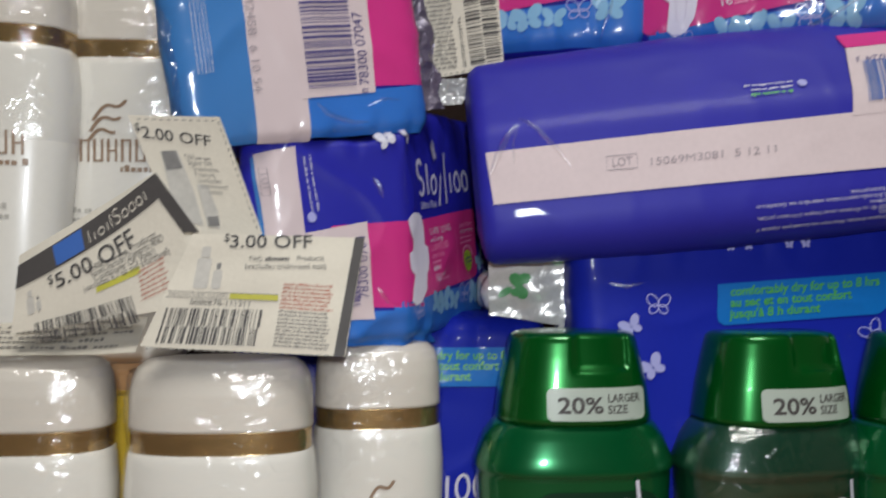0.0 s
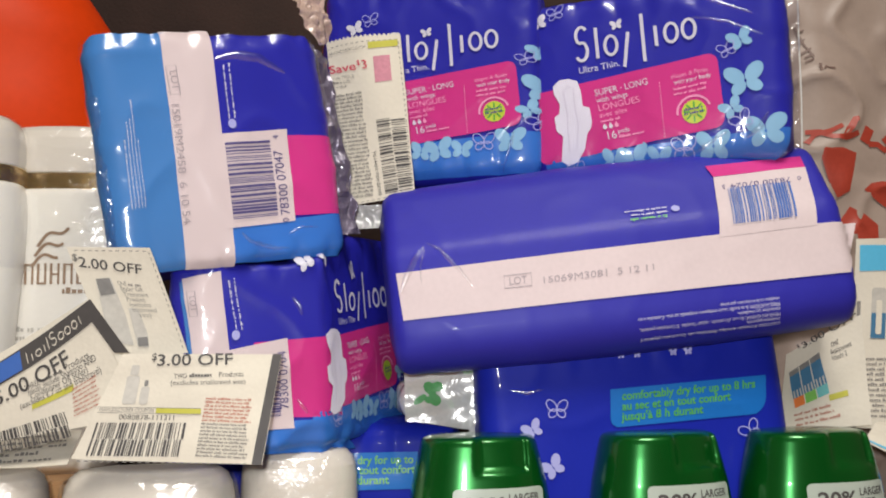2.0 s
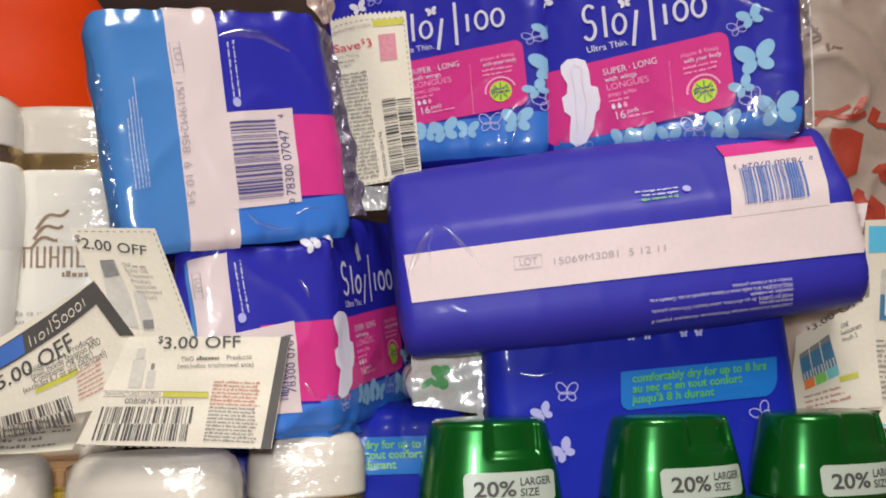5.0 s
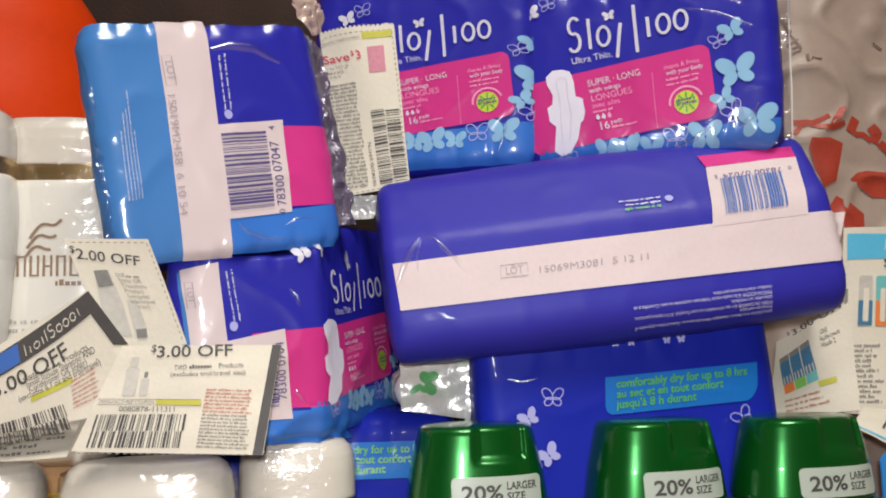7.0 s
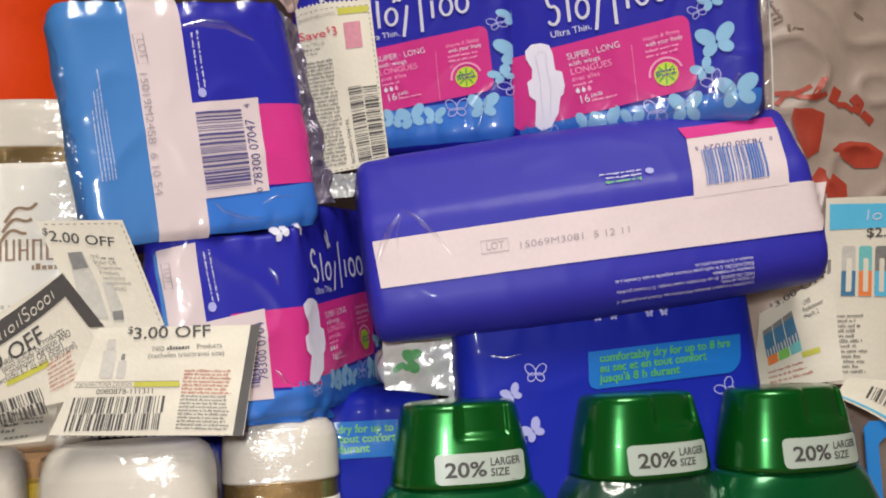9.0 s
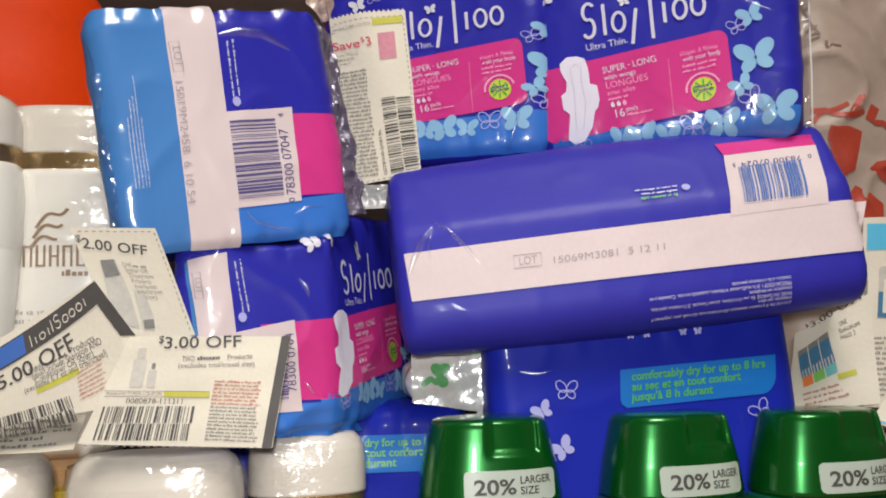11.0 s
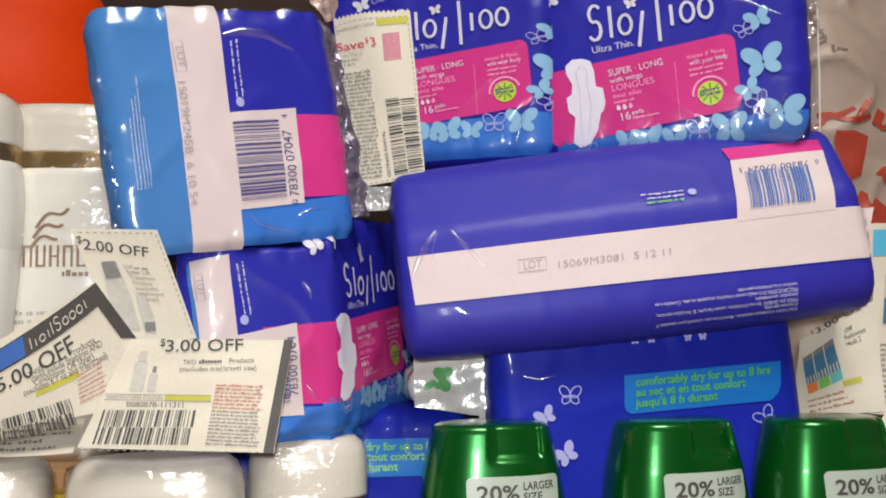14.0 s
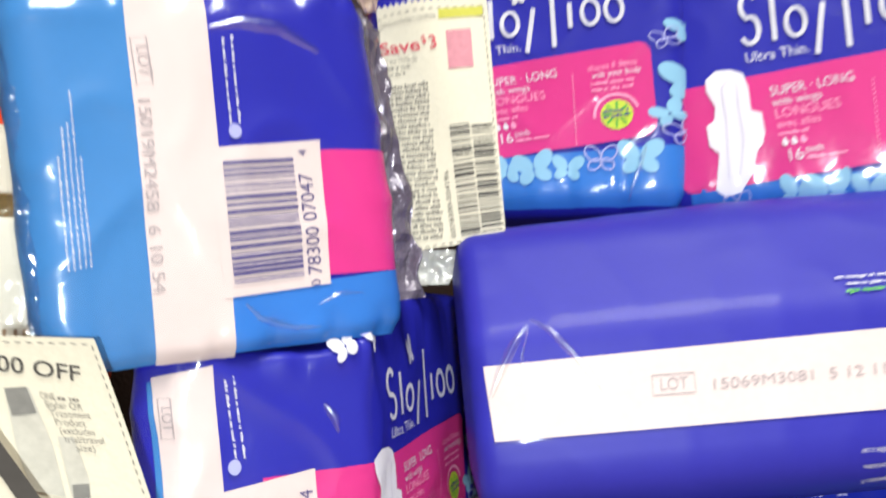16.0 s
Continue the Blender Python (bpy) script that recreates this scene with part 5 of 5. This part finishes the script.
for p, q in zip(edge[:-1], edge[1:]):
    a, b = Vector(p), Vector(q)
    bm.faces.new([bm.verts.new(v) for v in (a, a + Vector((0.0009, 0, 0)), b + Vector((0.0009, 0, 0)), b)])
seam = part("film_seam", bm, FOIL, None)
seam.parent, seam.matrix_parent_inverse = pack_s, pack_s.matrix_world.inverted()

foil = thing("foil_packet", pose(0.0240, 0.5120, 0.2325), "small white and silver foil packet with green print", "packet")
FOILF = Loft([(0, 0.004), (0.040, 0), (0.042, 0.030), (0.002, 0.034)], 0.004, 0.024, end=0.006, wrinkle=0.0012, seed=2)
loft_mesh(FOILF, "wrapper", FOIL, foil)
FRONT = Sheet([(0.0259, 0.5070, 0.2320), (0.0658, 0.5030, 0.2263), (0.0707, 0.5000, 0.2626), (0.0252, 0.5030, 0.2618)], wave=0.0012, seed=1)
flap = sheet_mesh(FRONT, "front_panel", FOIL, None)
flap.location = FRONT.o
bpy.context.view_layer.update()
flap.parent, flap.matrix_parent_inverse = foil, foil.matrix_world.inverted()
rng = random.Random(5)
for i in range(7):
    blob(FRONT, oval(FRONT.w * (0.18 + 0.28 * rng.random()), FRONT.h * (0.45 + 0.3 * rng.random()), 0.002 + 0.003 * rng.random(), 0.0015 + 0.002 * rng.random(), 180 * rng.random(), 9), 0.0003 + 0.00012 * i, "leaf_print", LEAF_PRINT, flap)
crumple([(0.0633, 0.5000, 0.2206), (0.0667, 0.5000, 0.2205), (0.0718, 0.5000, 0.2626), (0.0666, 0.5000, 0.2620)], 0.001, "crimped_edge", FOIL, foil, 6.0, n=6)

ybox = thing("yellow_box", pose(-0.1600, 0.4585, 0), "narrow yellow card box behind shampoo bottles", "box")
bm = bmesh.new()
bmesh.ops.create_cube(bm, size=1, matrix=Matrix.Translation((0, 0, 0.0975)) @ Matrix.Diagonal((0.030, 0.022, 0.195, 1)))
bmesh.ops.bevel(bm, geom=bm.edges[:], offset=0.0015, segments=2, affect="EDGES")
part("box_body", bm, YELLOW_BOX, ybox, smooth=False)

# under the coupons and at the edge of the heap
LOW = Sheet([(0.3045, 0.5000, 0.2158), (0.3472, 0.4800, 0.1816), (0.3895, 0.5120, 0.2146), (0.3191, 0.5120, 0.2257)], bend=0.002, wave=0.0006, seed=4)
cl = coupon(LOW, "newsprint coupon lying askew below another coupon")
barcode(LOW, LOW.w * 0.25, LOW.h * 0.30, LOW.w * 0.5, LOW.h * 0.42, 0, 0.0003, "barcode", BLACK_INK, cl, seed=17, count=30)
patch(LOW, [(0.002, 0.001), (LOW.w - 0.002, 0.001), (LOW.w - 0.002, LOW.h * 0.10), (0.002, LOW.h * 0.10)], 0.0003, "cyan_strip", CYAN_PRINT, cl)
UNDER = Sheet([(-0.2121, 0.4020, 0.2190), (-0.1374, 0.4040, 0.2208), (-0.1437, 0.4400, 0.2349), (-0.2323, 0.4400, 0.2316)], wave=0.0005, seed=5)
cu = coupon(UNDER, "newsprint coupon lying flat underneath other coupons")
bars(UNDER, 0.004, UNDER.h * 0.9, UNDER.w * 0.95, UNDER.h * 0.8, 5, 0, 0.0003, "small_print", TEXT_INK, cu, fill=0.5, seed=81)

hook = thing("hang_tag", pose(0.3155, 0.490, 0), "blue plastic hang tag with a slot", "tag")
bm = bmesh.new()
add = [(0.0, 0.10), (0.060, 0.10), (0.060, 0.196), (0.056, 0.200), (0.004, 0.200), (0.0, 0.196)]
hole = [(0.008, 0.150), (0.050, 0.150), (0.050, 0.186), (0.046, 0.190), (0.012, 0.190), (0.008, 0.186)]
for y in (0.0, 0.0015):
    o, h = [bm.verts.new((x, y, z)) for x, z in add], [bm.verts.new((x, y, z)) for x, z in hole]
    for i in range(6):
        q = (o[i], o[(i + 1) % 6], h[(i + 1) % 6], h[i])
        bm.faces.new(q if y == 0 else q[::-1])
part("tag_card", bm, BLUE_PLASTIC, hook, smooth=False)
bm = bmesh.new()
bmesh.ops.create_cube(bm, size=1, matrix=Matrix.Translation((0.022, 0.012, 0.05)) @ Matrix.Diagonal((0.090, 0.018, 0.100, 1)))
bmesh.ops.bevel(bm, geom=bm.edges[:], offset=0.002, segments=2, affect="EDGES")
part("tag_base", bm, CARDBOARD, hook, smooth=False)


# clear crinkled film over the packs
def wrap(f, parent, u0, u1, seed):
    h, v0, step = f.height, 0.002, 0.0018
    n, m = int((u1 - u0) / step), int((h - 0.002 - v0) / step)
    bm, g = bmesh.new(), []
    for j in range(m + 1):
        row = []
        for i in range(n + 1):
            u, v = u0 + (u1 - u0) * i / n, v0 + (h - 0.002 - v0) * j / m
            p = Vector((u + seed, v * 0.55, 0.3 * seed))
            bend = Vector((noise.noise(p * 20), noise.noise(p * 20 + Vector((7, 3, 1))), 0)) * 0.012
            fold = max(0.0, 1 - 5.0 * abs(noise.noise((p + bend) * 17))) ** 2
            edge = max(0.0, 1 - min(v, h - v, u - u0, u1 - u) / 0.03)
            row.append(bm.verts.new(f.at(u, v, 0.0011 + (0.0003 + 0.0005 * edge) * fold + 0.0003 * edge * noise.noise(p * 90))))
        g.append(row)
    for j in range(m):
        for i in range(n):
            bm.faces.new((g[j][i], g[j][i + 1], g[j + 1][i + 1], g[j + 1][i]))
    film = part("clear_film", bm, PACK_FILM, parent, "clear crinkled film")
    film.visible_shadow = False


def fold(f, pts, width, height, parent):
    """A sharp raised fold in clear film, tapered at both ends."""
    fine = []
    for p, q in zip(pts[:-1], pts[1:]):
        fine += [(p[0] + (q[0] - p[0]) * i / 5, p[1] + (q[1] - p[1]) * i / 5) for i in range(5)]
    fine.append(pts[-1])
    bm, prev, k = bmesh.new(), None, len(fine)
    for i, p in enumerate(fine):
        a, b = fine[max(0, i - 1)], fine[min(k - 1, i + 1)]
        d = math.dist(a, b) or 1e-9
        nx, ny = -(b[1] - a[1]) / d, (b[0] - a[0]) / d
        taper = 0.25 + 0.75 * math.sin(math.pi * (i + 0.5) / k)
        cur = [bm.verts.new(f.at(p[0] + nx * width * taper * c, p[1] + ny * width * taper * c, 0.0012 + height * taper * (1 - abs(2 * c) ** 1.5))) for c in (-0.5, -0.3, -0.1, 0.1, 0.3, 0.5)]
        if prev:
            for j in range(5):
                bm.faces.new((prev[j], cur[j], cur[j + 1], prev[j + 1]))
        prev = cur
    part("film_fold", bm, FOLD_FILM, parent, "sharp fold in clear film").visible_shadow = False


for f, parent, width, pts in (
    (PACK_L, pack_l, 0.0040, [(0.0620, 0.2545), (0.0707, 0.2505), (0.0797, 0.2450), (0.0860, 0.2390)]),
    (PACK_L, pack_l, 0.0030, [(0.0887, 0.2373), (0.0838, 0.2307), (0.0764, 0.2241), (0.0691, 0.2192), (0.0609, 0.2142)]),
    (PACK_L, pack_l, 0.0020, [(0.0850, 0.2385), (0.0760, 0.2420), (0.0660, 0.2425)]),
    (PACK_A, pack_a, 0.0032, [(0.0736, 0.0158), (0.0783, 0.0103), (0.0850, 0.0072), (0.0906, 0.0052), (0.0991, 0.0044)]),
    (PACK_A, pack_a, 0.0055, [(0.0730, 0.1105), (0.0840, 0.1125), (0.0972, 0.1105), (0.1113, 0.1022)]),
    (PACK_A, pack_a, 0.0022, [(0.1000, 0.0120), (0.1080, 0.0150), (0.1180, 0.0140)]),
    (PACK_T, pack_t, 0.0030, [(0.1288, 0.0054), (0.1338, 0.0184), (0.1369, 0.0284)]),
    (PACK_S, pack_s, 0.0030, [(0.1069, 0.1065), (0.1283, 0.0970), (0.1475, 0.0868)]),
    (PACK_S, pack_s, 0.0025, [(0.1123, 0.0897), (0.1326, 0.0839), (0.1518, 0.0730)]),
    (PACK_S, pack_s, 0.0030, [(0.0973, 0.0030), (0.1133, 0.0080), (0.1294, 0.0168)]),
    (PACK_S, pack_s, 0.0040, [(0.1400, 0.0120), (0.1480, 0.0170), (0.1530, 0.0260)]),
    (PACK_B, pack_b, 0.0040, [(0.0679, 0.0811), (0.0717, 0.0767), (0.0730, 0.0711)]),
    (PACK_B, pack_b, 0.0030, [(0.0690, 0.0260), (0.0725, 0.0215), (0.0745, 0.0180)]),
    (PACK_K, pack_k, 0.0030, [(0.0260, 0.2486), (0.0351, 0.2462), (0.0442, 0.2478)])):
    fold(f, pts, width, 0.0011, parent)
wrap(PACK_A, pack_a, -0.008, 0.150, 1.3)
wrap(PACK_B, pack_b, 0.005, 0.200, 2.1)
wrap(PACK_S, pack_s, 0.002, 0.165, 3.7)
wrap(PACK_T, pack_t, 0.002, 0.155, 4.4)

crumple([(-0.1204, 0.4080, 0.3220), (-0.1166, 0.4080, 0.3213), (-0.1303, 0.4050, 0.4247), (-0.1359, 0.4050, 0.4223)], 0.0025, "film_flap", CLEAR_FILM, pack_a, 7.0, n=8, label="clear film edge").visible_shadow = False
lot = Area(PACK_B, (0.0125, 0.0856), (0.0140, 0.0723), (0.0168, 0.0857))
bm = bmesh.new()
add_line(bm, lot, [(0, 0), (lot.w, 0), (lot.w, lot.h), (0, lot.h)], 0.0005, 0.0009, True)
part("lot_frame", bm, GREY_INK, pack_b)
text(lot, "LOT", 0.0025, 0.0012, 0.0050, 0, 0.0009, GREY_INK, pack_b, "lot_word", width=lot.w - 0.005)
for spot in ((0.0917, 0.2637), (0.1011, 0.2635), (0.1225, 0.2630), (0.1313, 0.2629)):
    butterfly(PACK_K, *spot, 0.0026, 0, 0.0005, pack_k, material=LILAC_INK)
